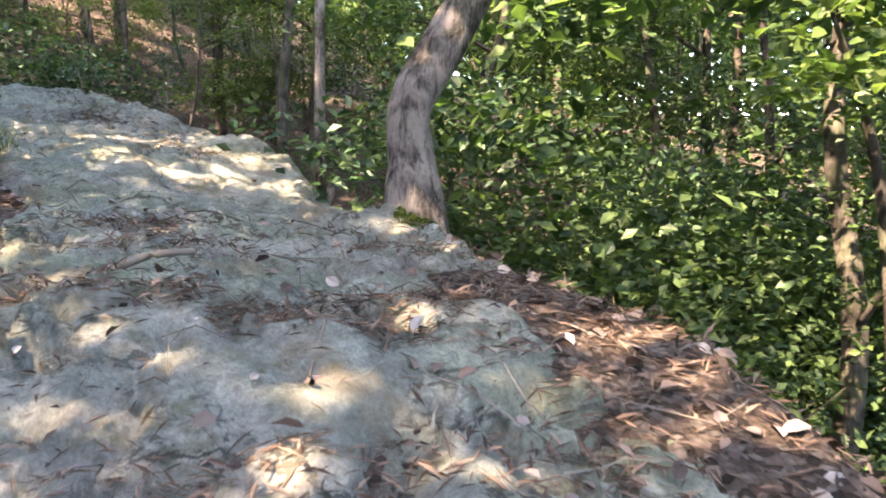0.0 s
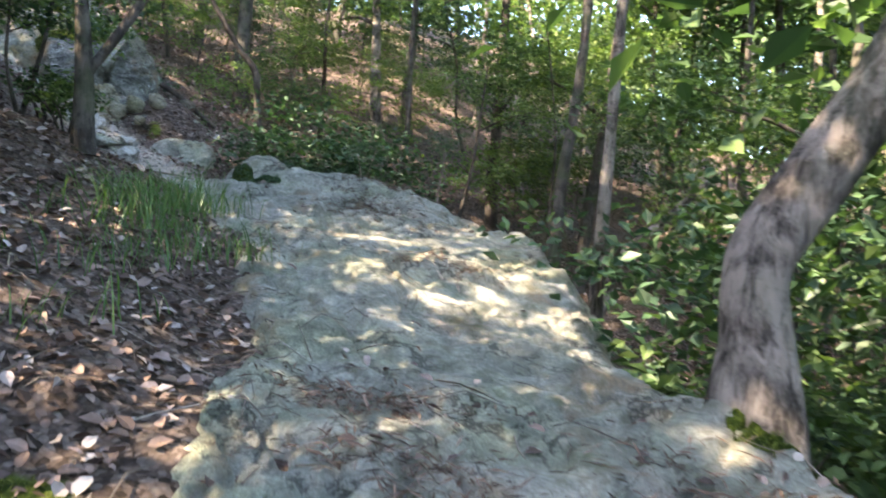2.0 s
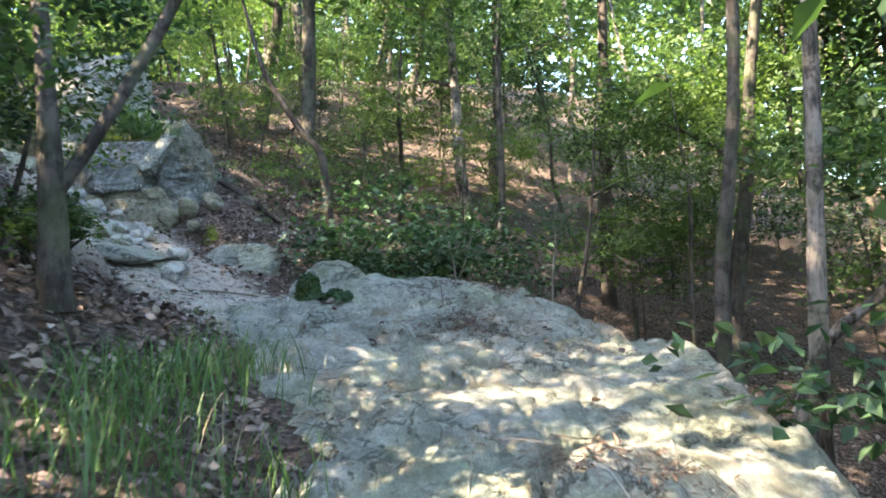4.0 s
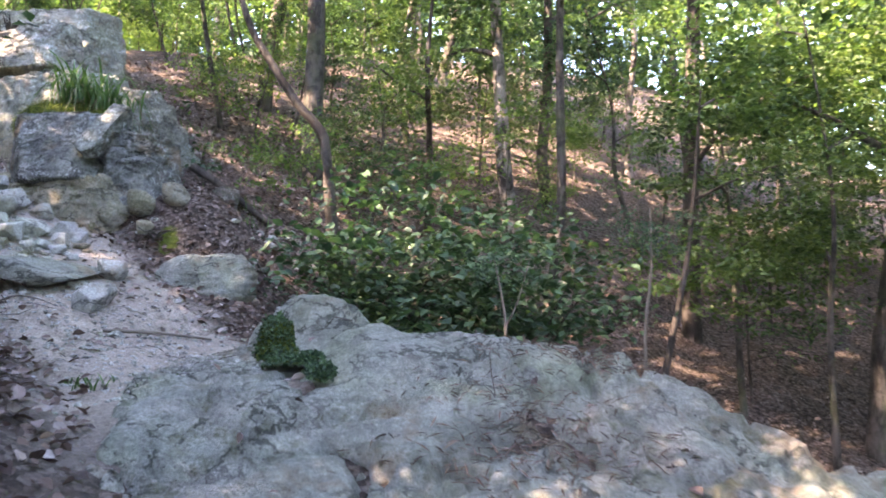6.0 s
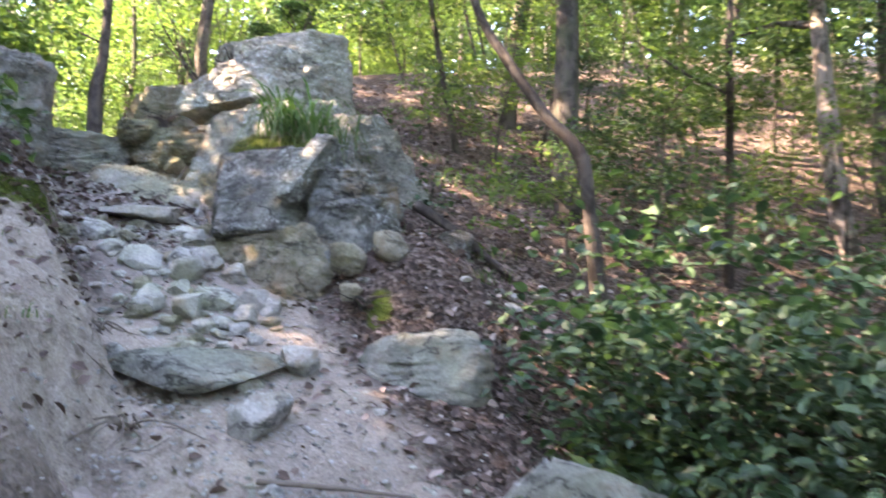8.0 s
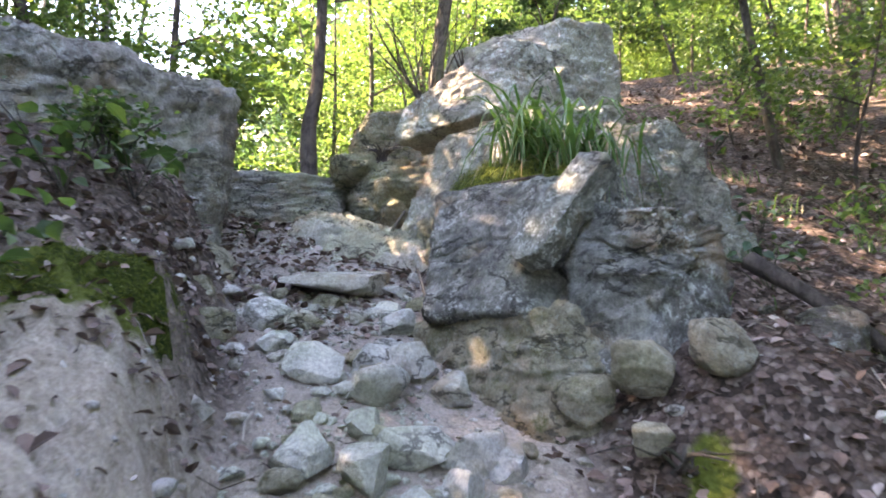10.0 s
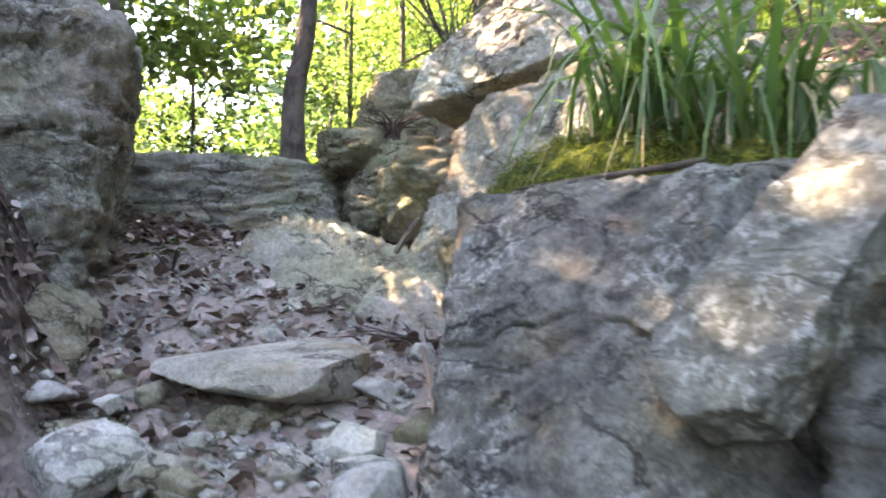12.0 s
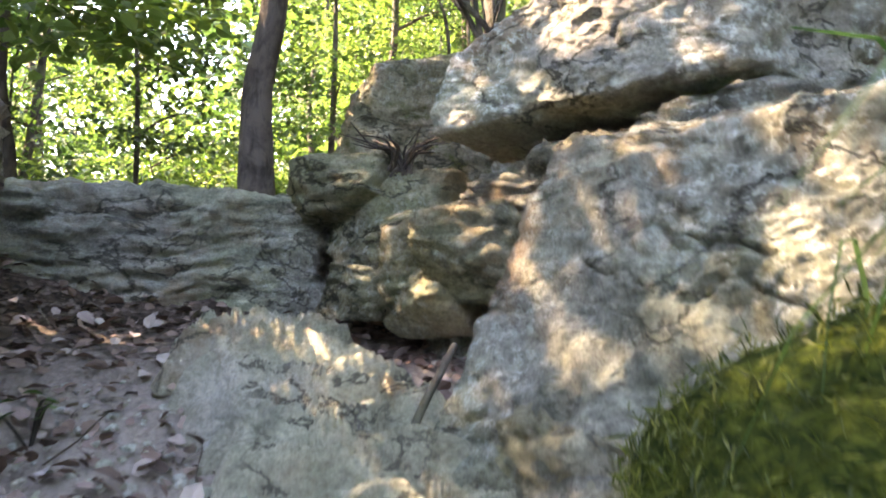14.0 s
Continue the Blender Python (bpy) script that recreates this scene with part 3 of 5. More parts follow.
# the dark boulder with its streaked side, undercut towards the trail
hewn("boulder", (-12.5, 8.4, 4.9), (1.2, 1.3, 1.2),
     [(-11.85, 9.35, 5.0, 0.9, 0.42, 0.06), (-12.0, 9.56, 5.3, -0.06, 1, -0.10), (-12.1, 9.42, 4.5, -0.06, 1, -0.35), (-12.5, 8.6, 5.98, 0.05, 0.10, 1), (-11.75, 9.1, 5.85, 0.5, 0.3, 0.8), (-13.9, 8.4, 4.9, -1, 0.3, 0),
      (-12.5, 6.9, 4.9, 0, -1, 0), (-11.6, 7.4, 5.3, 0.8, -0.5, 0.3), (-12.5, 8.4, 3.6, 0, 0, -1)],
     "large dark weathered boulder with a rounded top beside the trail", 3, M_STREAK, 7, 18, 0.04, 0.0, 0.05)
# the block with the flat top, its split-off slab, and the broken rock round them
hewn("rock_block", (-10.35, 11.0, 4.5), (0.7, 0.5, 0.5),
     [(-10.2, 10.65, 4.5, 0.38, -0.8, 0.47), (-10.45, 10.9, 4.845, 0.10, -0.10, 1), (-10.98, 10.8, 4.7, -1, -0.45, 0.15), (-9.90, 10.9, 4.5, 0.9, 0.1, 0.25), (-10.3, 11.6, 4.5, 0, 1, 0),
      (-10.45, 10.44, 4.3, -0.35, -1, 0.12), (-10.1, 10.5, 4.06, 0.12, -0.3, -1)],
     "squared dark grey rock block with a flat pale top", 11, M_BLOCK, 7, 46, 0.016, 0.0, 0.022)
SLAB_OUT, SLAB_UP = Vector((0.38, -0.8, 0.47)).normalized(), Vector((0.26, 0.52, 0.81)).normalized()
SLAB_SIDE = SLAB_OUT.cross(SLAB_UP).normalized()
SLAB_UP = SLAB_SIDE.cross(SLAB_OUT)
SLAB_AT = Vector((-9.68, 10.82, 4.55))
hewn("rock_slab", tuple(SLAB_AT), (0.3, 0.3, 0.35),
     [(*(SLAB_AT + d * m), *(d + e)) for d, m, e in ((SLAB_OUT, 0.055, SLAB_SIDE * 0.1), (-SLAB_OUT, 0.09, SLAB_UP * 0), (SLAB_UP, 0.34, SLAB_SIDE * 0.25), (-SLAB_UP, 0.30, SLAB_SIDE * 0.35), (-SLAB_UP, 0.33, -SLAB_SIDE * 0.8), (SLAB_SIDE, 0.115, SLAB_UP * 0.1), (-SLAB_SIDE, 0.12, SLAB_UP * 0.05))],
     "leaning grey slab split from the rock block", 12, M_BLOCK, 6, 40, 0.012)
hewn("rock_block", (-9.38, 11.2, 4.32), (0.3, 0.34, 0.34),
     [(-9.42, 11.05, 4.3, 0.5, -0.8, 0.05), (-9.32, 11.2, 4.3, 1, 0.2, 0.0), (-9.4, 11.2, 4.56, 0.1, 0.1, 1), (-9.7, 11.2, 4.3, -1, 0, 0), (-9.4, 11.6, 4.3, 0, 1, 0), (-9.4, 11.2, 3.3, 0, 0, -1), (-9.2, 11.0, 4.58, 0.5, -0.5, 0.6)],
     "dark broken rock behind the leaning slab", 18, M_BLOCK, 6, 24, 0.035, 0.0, 0.05)
hewn("rock_block", (-10.0, 10.85, 3.85), (0.55, 0.4, 0.3),
     [(-10.0, 10.50, 3.9, 0.35, -1, 0.3), (-9.55, 10.8, 3.85, 1, -0.2, 0.5), (-10.0, 10.8, 4.10, 0, -0.1, 1), (-10.62, 10.8, 3.9, -1, -0.2, 0), (-10, 11.4, 3.9, 0, 1, 0), (-10, 10.8, 3.1, 0, 0, -1), (-9.62, 10.58, 3.85, 0.7, -0.7, 0.25)],
     "low tan rock with yellow-green moss under the block", 22, M_TAN, 6, 24, 0.03, 0.0, 0.035)
for k, (x, y, z, sx, sy, sz, turn) in enumerate(((-9.45, 10.76, 3.68, 0.16, 0.11, 0.12, 20), (-9.25, 10.98, 3.82, 0.14, 0.11, 0.13, 50), (-9.1, 11.25, 3.9, 0.15, 0.12, 0.12, 10), (-9.05, 10.85, 3.55, 0.09, 0.07, 0.07, 70))):
    boulder("boulder", x, y, z, sx, sy, sz, turn, "broken tan-grey rock at the foot of the leaning slab", 340 + k, M_TAN, 5, cuts=18, rough=0.05, block=0.6, plates=5)
# the wall of rock beside the top of the trail: a tilted fin, its ridge, and the rock between fin and block
hewn("rock_fin", (-11.95, 11.3, 5.15), (0.4, 0.35, 0.4),
     [(-12.0, 11.07, 5.15, 0.30, -1, 0.20), (-12.22, 11.2, 5.2, -1, -0.45, 0.05), (-12.1, 11.2, 5.48, -0.12, -0.25, 1), (-11.62, 11.15, 5.1, 1, 0.1, 0.42), (-11.9, 11.75, 5.1, 0, 1, 0), (-11.85, 11.05, 4.87, 0.35, -0.3, -1)],
     "upright fin of grey rock over a small hollow", 13, M_FIN, 7, 70, 0.014, 0.0, 0.012)
hewn("boulder", (-11.55, 11.55, 5.15), (0.55, 0.4, 0.45),
     [(-11.5, 11.24, 5.2, 0.35, -1, 0.45), (-12.2, 11.5, 5.2, -1, 0, 0), (-11.6, 11.5, 5.60, 0.1, -0.2, 1), (-10.95, 11.5, 5.2, 1, -0.1, 0.5), (-11.5, 12.1, 5.2, 0, 1, 0), (-11.5, 11.5, 4.5, 0, 0, -1)],
     "sloping mossy rock ridge behind the upright fin", 25, M_FIN, 7, 40, 0.03, 0.0, 0.04)
hewn("rock_block", (-11.5, 11.2, 4.6), (0.5, 0.3, 0.3),
     [(-11.5, 10.93, 4.6, 0.2, -1, 0.35), (-11.95, 11.1, 4.6, -1, -0.2, 0), (-11.5, 11.2, 4.87, 0.1, -0.1, 1), (-10.9, 11.2, 4.6, 1, 0, 0), (-11.5, 11.6, 4.6, 0, 1, 0), (-11.5, 11.2, 4.2, 0, 0, -1)],
     "low tan rock at the foot of the fin", 26, M_TAN, 6, 20, 0.04, 0.0, 0.04)
hewn("boulder", (-10.95, 12.0, 5.0), (0.5, 0.4, 0.4),
     [(-10.9, 11.62, 5.0, 0.3, -1, 0.5), (-11.5, 12, 5, -1, 0, 0), (-10.9, 12, 5.42, 0.2, -0.1, 1), (-10.4, 12, 5, 1, 0, 0.5), (-11, 12.5, 5, 0, 1, 0.2), (-11, 12, 4.3, 0, 0, -1)],
     "mossy rock half buried in the slope", 27, M_BOULDER, 6, 16, 0.05, 0.0, 0.05)
# the stack on the crest: pale boulder over a long crack, the rock under it, and the big one behind
hewn("boulder", (-12.65, 11.72, 6.08), (0.6, 0.5, 0.35),
     [(-12.55, 11.36, 6.0, 0.48, -0.85, 0.10), (-13.12, 11.5, 6.1, -1, -0.35, 0.2), (-12.6, 11.5, 6.30, -0.22, -0.35, 1), (-12.6, 11.9, 6.52, 0.05, -0.05, 1), (-11.98, 11.85, 6.0, 1, 0.2, 0.1), (-12.6, 12.25, 6.1, 0, 1, 0), (-12.5, 11.4, 5.80, 0.14, -0.12, -1)],
     "big pale boulder with white lichen above a long crack", 14, M_LICHEN, 7, 40, 0.024, 0.0, 0.015)
hewn("boulder", (-12.6, 11.75, 5.35), (0.65, 0.5, 0.42),
     [(-12.5, 11.34, 5.4, 0.30, -1, 0.12), (-13.2, 11.5, 5.3, -1, -0.2, 0.1), (-12.5, 11.5, 5.70, -0.12, -0.1, 1), (-11.9, 11.7, 5.3, 1, 0, 0), (-12.6, 12.3, 5.3, 0, 1, 0), (-12.6, 11.7, 4.8, 0, 0, -1), (-13.0, 11.3, 5.62, -0.5, -0.6, 0.6)],
     "cracked mossy rock at the foot of the stack", 15, M_BOULDER, 7, 22, 0.045, 0.0, 0.06)
hewn("boulder", (-12.95, 12.65, 6.2), (0.7, 0.6, 0.7),
     [(-12.7, 12.2, 6.3, 0.5, -0.85, 0.12), (-13.6, 12.4, 6.2, -1, 0, 0.1), (-12.9, 12.6, 6.95, 0.05, -0.12, 1), (-12.35, 12.75, 6.3, 1, 0.2, 0.12), (-13, 13.2, 6.2, 0, 1, 0), (-13, 12.6, 5.2, 0, 0, -1)],
     "tall pale boulder behind the stack on the crest", 29, M_LICHEN, 7, 22, 0.03, 0.0, 0.03)
hewn("boulder", (-14.3, 11.35, 5.95), (0.45, 0.45, 0.45),
     [(-13.95, 11.2, 6.0, 1, -0.35, 0.15), (-14.4, 11.0, 6.0, -0.1, -1, 0.3), (-14.2, 11.4, 6.40, 0.1, -0.2, 1), (-14.8, 11.3, 6, -1, 0, 0.2), (-14.3, 11.9, 6, 0, 1, 0), (-14.3, 11.3, 5.3, 0, 0, -1), (-14.1, 11.0, 6.3, 0.3, -0.7, 0.8)],
     "rounded greenish rock on the crest", 16, M_MOSSROCK, 6, 12, 0.035, 0.0, 0.03)
hewn("rock_ledge", (-14.15, 9.75, 5.15), (0.5, 1.1, 0.5),
     [(-13.62, 10.2, 5.3, 1, -0.22, 0.32), (-13.85, 9.4, 5.2, 1, -0.12, 0.25), (-13.9, 10.3, 5.63, 0.12, 0.02, 1), (-14.0, 9.2, 5.62, 0.05, -0.02, 1), (-13.8, 10.78, 5.3, 0.3, 1, 0.1), (-14.75, 9.7, 5.1, -1, 0, 0.2), (-14.1, 8.5, 5.1, 0, -1, 0.1), (-14.1, 9.7, 4.4, 0, 0, -1)],
     "long banded rock ledge that crosses the top of the trail", 17, M_LEDGE, 7, 20, 0.04, 0.10, 0.02)
for k, (x, y, z, sx, sy, sz, turn) in enumerate(((-13.45, 11.05, 5.42, 0.32, 0.26, 0.26, 20), (-13.2, 11.12, 5.25, 0.28, 0.22, 0.24, -10), (-13.55, 10.85, 5.6, 0.24, 0.2, 0.16, 40), (-12.95, 11.08, 5.12, 0.24, 0.15, 0.15, 12), (-13.3, 10.85, 5.16, 0.22, 0.14, 0.13, 30), (-12.72, 11.12, 5.3, 0.2, 0.15, 0.2, 60))):
    boulder("boulder", x, y, z, sx, sy, sz, turn, "broken olive-grey rock steps between ledge and boulders", 360 + k, M_MOSSROCK if k != 3 else M_TAN, 5, cuts=14, rough=0.06, block=0.7, strata=0.07, plates=6)


def bedrock_ramp():
    """Pale bedrock in thin broken layers that the trail climbs to the ledge."""
    xs, ys = np.arange(-13.4, -11.45, 0.013), np.arange(9.95, 11.15, 0.013)
    x, y = np.meshgrid(xs, ys)
    u, v = (x + 12.35) * 0.95 + (y - 10.6) * 0.30, -(x + 12.35) * 0.30 + (y - 10.6) * 0.95
    edge = 1.0 - (u / 0.78) ** 2 - (v / 0.36) ** 2 + 0.75 * fbm2(x, y, 2.6, 4, 141)
    g = ground_z(x.ravel(), y.ravel()).reshape(x.shape)
    bed = -2.4 * u + 1.6 * v + 1.0 * fbm2(x, y, 1.5, 4, 142)
    saw = (bed * 2.2) - np.floor(bed * 2.2)
    small = (bed * 7) - np.floor(bed * 7)
    z = g + 0.075 * np.clip(edge, 0, 0.9) + 0.28 * np.clip(edge, -0.6, 0) + 0.15 * (sstep(0.0, 0.14, saw) - saw) + 0.03 * (sstep(0.0, 0.25, small) - small)
    crack = np.abs(fbm2(x + 0.5 * y, y, 2.2, 4, 144))
    z = z - 0.05 * sstep(0.05, 0.0, crack) + 0.014 * fbm2(x, y, 9, 4, 143, 0.6)
    keep = edge > -0.5
    f = grid_faces(len(xs), len(ys))
    f = f[keep.ravel()[f].any(1)]
    used = np.unique(f)
    remap = np.full(x.size, -1)
    remap[used] = np.arange(len(used))
    verts = np.stack([x.ravel(), y.ravel(), z.ravel()], 1)[used]
    ob = put("bedrock_ramp", fast_mesh("bedrock_ramp", verts, remap[f], M_PALEBED, True))
    return tagged(ob, "pale layered bedrock stepping up the trail", "rock", kind="structure")


bedrock_ramp()
boulder("boulder", -8.3, 10.98, 2.95, 0.50, 0.44, 0.34, 25, "low blue-grey rock outcrop in the sandy trail side", 23, M_ROCK, 6, cuts=6, rough=0.05, block=0.1, strata=0.06, depth=(0.75, 0.95), plates=6)
boulder("boulder", -9.2, 12.0, 3.95, 0.16, 0.14, 0.16, 50, "small dark rock in the litter slope", 24, M_DARKROCK, 4, cuts=12, rough=0.07, block=0.6, plates=6)
for k, (x, y, z, sx, sy, sz, turn) in enumerate(((-11.7, 9.32, 4.35, 0.3, 0.22, 0.26, 10), (-11.3, 9.2, 4.15, 0.3, 0.22, 0.22, -20), (-10.85, 9.15, 3.95, 0.26, 0.2, 0.2, 35), (-11.55, 9.62, 4.25, 0.16, 0.13, 0.09, 15), (-11.2, 9.55, 4.1, 0.17, 0.13, 0.1, -30))):
    boulder("boulder", x, y, z, sx, sy, sz, turn, "weathered tan rock at the foot of the dark boulder", 301 + k, M_TAN, 5, cuts=16, rough=0.05, block=0.6, plates=6)

# ---- plants ----
LEAF_SETS = {}


def crown_mesh(key, count, rx, ry, rz, leaf, material, clumps=14, kind="diamond", seed=0, up=0.6):
    if key in LEAF_SETS:
        return LEAF_SETS[key]
    rnd = np.random.default_rng(seed)
    cc = rnd.normal(size=(clumps, 3))
    cc /= np.linalg.norm(cc, axis=1, keepdims=True)
    cc *= rnd.uniform(0.25, 1.0, (clumps, 1)) ** 0.6
    which = rnd.integers(0, clumps, count)
    off = np.clip(rnd.normal(size=(count, 3)), -1.7, 1.7) * np.array([0.26, 0.26, 0.11]) * rnd.uniform(0.6, 1.3, clumps)[which][:, None]
    p = (cc[which] + off) * np.array([rx, ry, rz])
    v, f = leaf_cloud(p, rand_normals(count, rnd, up), leaf * rnd.uniform(0.6, 1.25, count), rnd, kind)
    LEAF_SETS[key] = fast_mesh("crown", v, f, material)
    return LEAF_SETS[key]


def tree(points, radii, label, bark, limbs=(), crowns=(), name="tree", sides=10, group="", seed=1):
    """A tree from its trunk line; limbs are (points, radii); crowns are (mesh, x, y, z, turn, scale), all in the world."""
    o = Vector(points[0])
    ob = base(name, *o, label, "tree" if name == "tree" else name, group)
    rel = lambda pts: [np.array(q) - np.array(o) for q in pts]
    pts = [np.array(points[0]) - (0, 0, 0.25), *points]
    v, f = tube(rel(pts), [radii[0] * 1.35, radii[0] * 1.15, *radii[1:]], sides, 0.16, seed)
    put("trunk", fast_mesh("trunk", v, f, bark, True), ob)
    for lp, lr in limbs:
        v, f = tube(rel(lp), lr, max(5, sides - 4), 0.12, seed + 3)
        put("limb", fast_mesh("limb", v, f, bark, True), ob)
    for me, x, y, z, turn, s in crowns:
        c = put("crown", me, ob)
        c.matrix_basis = Matrix.Translation(Vector((x, y, z)) - o) @ pose(0, 0, 0, 0, 0, turn) @ Matrix.Scale(s, 4)
    return ob


def canopy(k):
    return crown_mesh("canopy%d" % k, 1180, 2.3, 2.3, 1.4, 0.25, M_LEAF, 26, seed=60 + k, up=0.9)


def understorey(k):
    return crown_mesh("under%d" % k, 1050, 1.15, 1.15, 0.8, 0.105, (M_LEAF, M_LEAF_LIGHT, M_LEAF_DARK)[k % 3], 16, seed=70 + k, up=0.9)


def sunny_gap(x, y, z):
    """True for boughs that would close the breaks in the canopy over the bare rock."""
    for cx, cy, cz, r in ((-0.7, 2.7, 1.1, 0.9), (-4.4, 8.6, 2.5, 0.9)):
        k = (z - cz) / SUN.z
        if z > cz + 3 and math.hypot(x - cx - SUN.x * k, y - cy - SUN.y * k) < r:
            return True
    return False


def forest_tree(x, y, rnd, tall=None, rad=None, lean=None, low=True, bark=None, top=True):
    z = gz(x, y) - 0.05
    tall = tall or rnd.uniform(8, 13)
    rad = rad or rnd.uniform(0.05, 0.14)
    lx, ly = lean or (rnd.normal() * 0.07, rnd.normal() * 0.07)
    pts = [np.array((x + lx * tall * s + 0.12 * rnd.normal() * (s > 0), y + ly * tall * s + 0.12 * rnd.normal() * (s > 0), z + tall * s)) for s in (0, 0.12, 0.28, 0.5, 0.75, 1.0)]
    rr = [rad * (1 - 0.75 * s) for s in (0, 0.12, 0.28, 0.5, 0.75, 1.0)]
    limbs, crowns = [], []
    for s in ((0.3, 0.4) if low else ()) + (0.6, 0.85):
        a = rnd.uniform(0, 6.28)
        q = np.array([np.interp(s, (0, 0.12, 0.28, 0.5, 0.75, 1.0), [p[c] for p in pts]) for c in range(3)])
        ln = rnd.uniform(0.8, 1.6) * (0.7 if s < 0.5 else 1.4)
        e = q + np.array((math.cos(a) * ln, math.sin(a) * ln, ln * rnd.uniform(0.2, 0.7)))
        limbs.append(([q, (q + e) / 2 + (0, 0, 0.08), e], [rad * 0.45, rad * 0.3, rad * 0.1]))
        if s < 0.5:
            crowns.append((understorey(int(rnd.integers(0, 6))), *e, rnd.uniform(0, 360), rnd.uniform(0.6, 1.0)))
        elif top and rnd.uniform() < 0.6:
            crowns.append((canopy(int(rnd.integers(0, 4))), *e, rnd.uniform(0, 360), rnd.uniform(0.8, 1.15)))
    crowns = [c for c in crowns if not sunny_gap(c[1], c[2], c[3])]
    return tree(pts, rr, "slender forest tree with green leaves on the wooded slope", bark or (M_BARK, M_BARK_DARK, M_BARK_PALE)[int(rnd.choice(3, p=[0.5, 0.35, 0.15]))], limbs, crowns, group="forest trees", seed=int(rnd.integers(1, 999)), sides=8)


R = np.random.default_rng(21)
# trees that stand out beside the trail
tree([(-0.36, 5.2, 1.25), (-0.36, 5.22, 1.6), (-0.36, 5.25, 1.95), (-0.13, 5.3, 2.33), (0.19, 5.4, 2.93), (0.68, 5.5, 4.4), (0.9, 5.7, 7.5), (1.0, 5.9, 10.5)],
     [0.18, 0.15, 0.135, 0.13, 0.112, 0.098, 0.07, 0.03], "crooked tree with pale bark bent over the rock's edge", M_BARK_PALE,
     [([(0.05, 5.38, 3.1), (0.5, 5.6, 3.3), (1.2, 5.9, 3.7)], [0.04, 0.03, 0.01])],
     [(canopy(0), 0.9, 6.0, 7.2, 20, 1.0), (canopy(1), 0.6, 5.9, 10.2, 120, 1.0)], sides=14, seed=5)
tree([(-1.8, 9.46, 1.1), (-1.75, 9.46, 2.3), (-1.68, 9.5, 4.0), (-1.6, 9.6, 7.0), (-1.5, 9.7, 11.0)], [0.07, 0.062, 0.055, 0.045, 0.02],
     "straight slim tree with mottled pinkish bark below the rock", M_BARK_PALE, [], [(canopy(2), -1.5, 9.7, 8.2, 10, 1.0), (canopy(3), -1.6, 9.7, 10.4, 80, 1.0)], seed=6)
tree([(-2.65, 11.1, 0.8), (-2.6, 11.2, 2.6), (-2.4, 11.2, 4.2), (-2.3, 11.3, 7.0), (-2.3, 11.4, 10.0)], [0.08, 0.07, 0.06, 0.05, 0.02],
     "slim grey tree in the ravine", M_BARK, [], [(canopy(0), -2.4, 11.3, 8.2, 50, 1.0)], seed=7)
tree([(-5.2, 16.3, 1.75), (-5.15, 16.2, 3.2), (-5.05, 16.05, 4.6), (-4.9, 15.9, 7.0), (-4.8, 15.8, 10.5)], [0.13, 0.115, 0.105, 0.08, 0.03],
     "dark slender tree rising from the ravine", M_BARK_DARK, [([(-5.1, 16.1, 4.3), (-4.5, 15.8, 4.9), (-3.6, 15.4, 5.2)], [0.04, 0.03, 0.01])],
     [(understorey(1), -4.2, 15.6, 5.0, 0, 1.0), (understorey(4), -3.4, 15.2, 5.4, 90, 1.0), (canopy(1), -4.8, 15.8, 8.5, 10, 1.0)], seed=8)
tree([(-7.98, 12.42, gz(-7.98, 12.42)), (-7.97, 12.3, 4.1), (-8.0, 12.23, 4.56), (-8.22, 12.1, 4.9), (-8.45, 11.95, 5.35), (-8.66, 11.82, 5.85), (-8.9, 11.6, 7.2)], [0.065, 0.055, 0.055, 0.045, 0.04, 0.035, 0.015],
     "leaning dark tree with a kinked trunk", M_BARK_DARK, [], [(understorey(0), -9.2, 11.7, 7.8, 0, 1.1)], seed=9)
tree([(-9.5, 13.9, 4.05), (-9.5, 13.9, 5.5), (-9.45, 13.95, 7.5), (-9.4, 14.0, 12.0)], [0.15, 0.13, 0.11, 0.05], "stout grey tree on the slope", M_BARK,
     [], [(canopy(0), -9.3, 14.0, 9.5, 0, 1.1), (canopy(2), -9.4, 14.0, 11.5, 40, 1.1)], seed=10)
tree([(-5.18, 6.25, 2.75), (-5.2, 6.25, 3.3), (-5.35, 6.3, 4.2), (-5.5, 6.3, 6.0), (-5.6, 6.4, 9.0)], [0.075, 0.06, 0.045, 0.035, 0.015],
     "forked grey tree on the litter bank", M_BARK, [([(-5.18, 6.25, 3.1), (-4.9, 6.5, 3.7), (-4.6, 6.8, 4.6), (-4.3, 7.0, 6.0)], [0.045, 0.04, 0.035, 0.015])],
     [(canopy(3), -5.4, 6.3, 7.2, 0, 0.9), (understorey(2), -5.5, 6.4, 4.6, 0, 0.7)], seed=11)
tree([(-14.15, 10.5, 5.7), (-14.2, 10.52, 6.2), (-14.15, 10.6, 6.7), (-14.15, 10.65, 7.6), (-14.2, 10.7, 10.0)], [0.085, 0.075, 0.065, 0.06, 0.03],
     "twisted slim tree with dark peeling bark on the crest", M_BARK_DARK, [], [(canopy(1), -14.2, 10.7, 10.0, 0, 1.0)], seed=12)

# the woods on both slopes
def clear_of_trail(x, y, left, right):
    d = float(trail_at(np.array([x]), np.array([y]))[4][0])
    return d < -left or d > right


def rocks_here(x, y):
    return -14.6 < x < -8.9 and 6.6 < y < 12.9


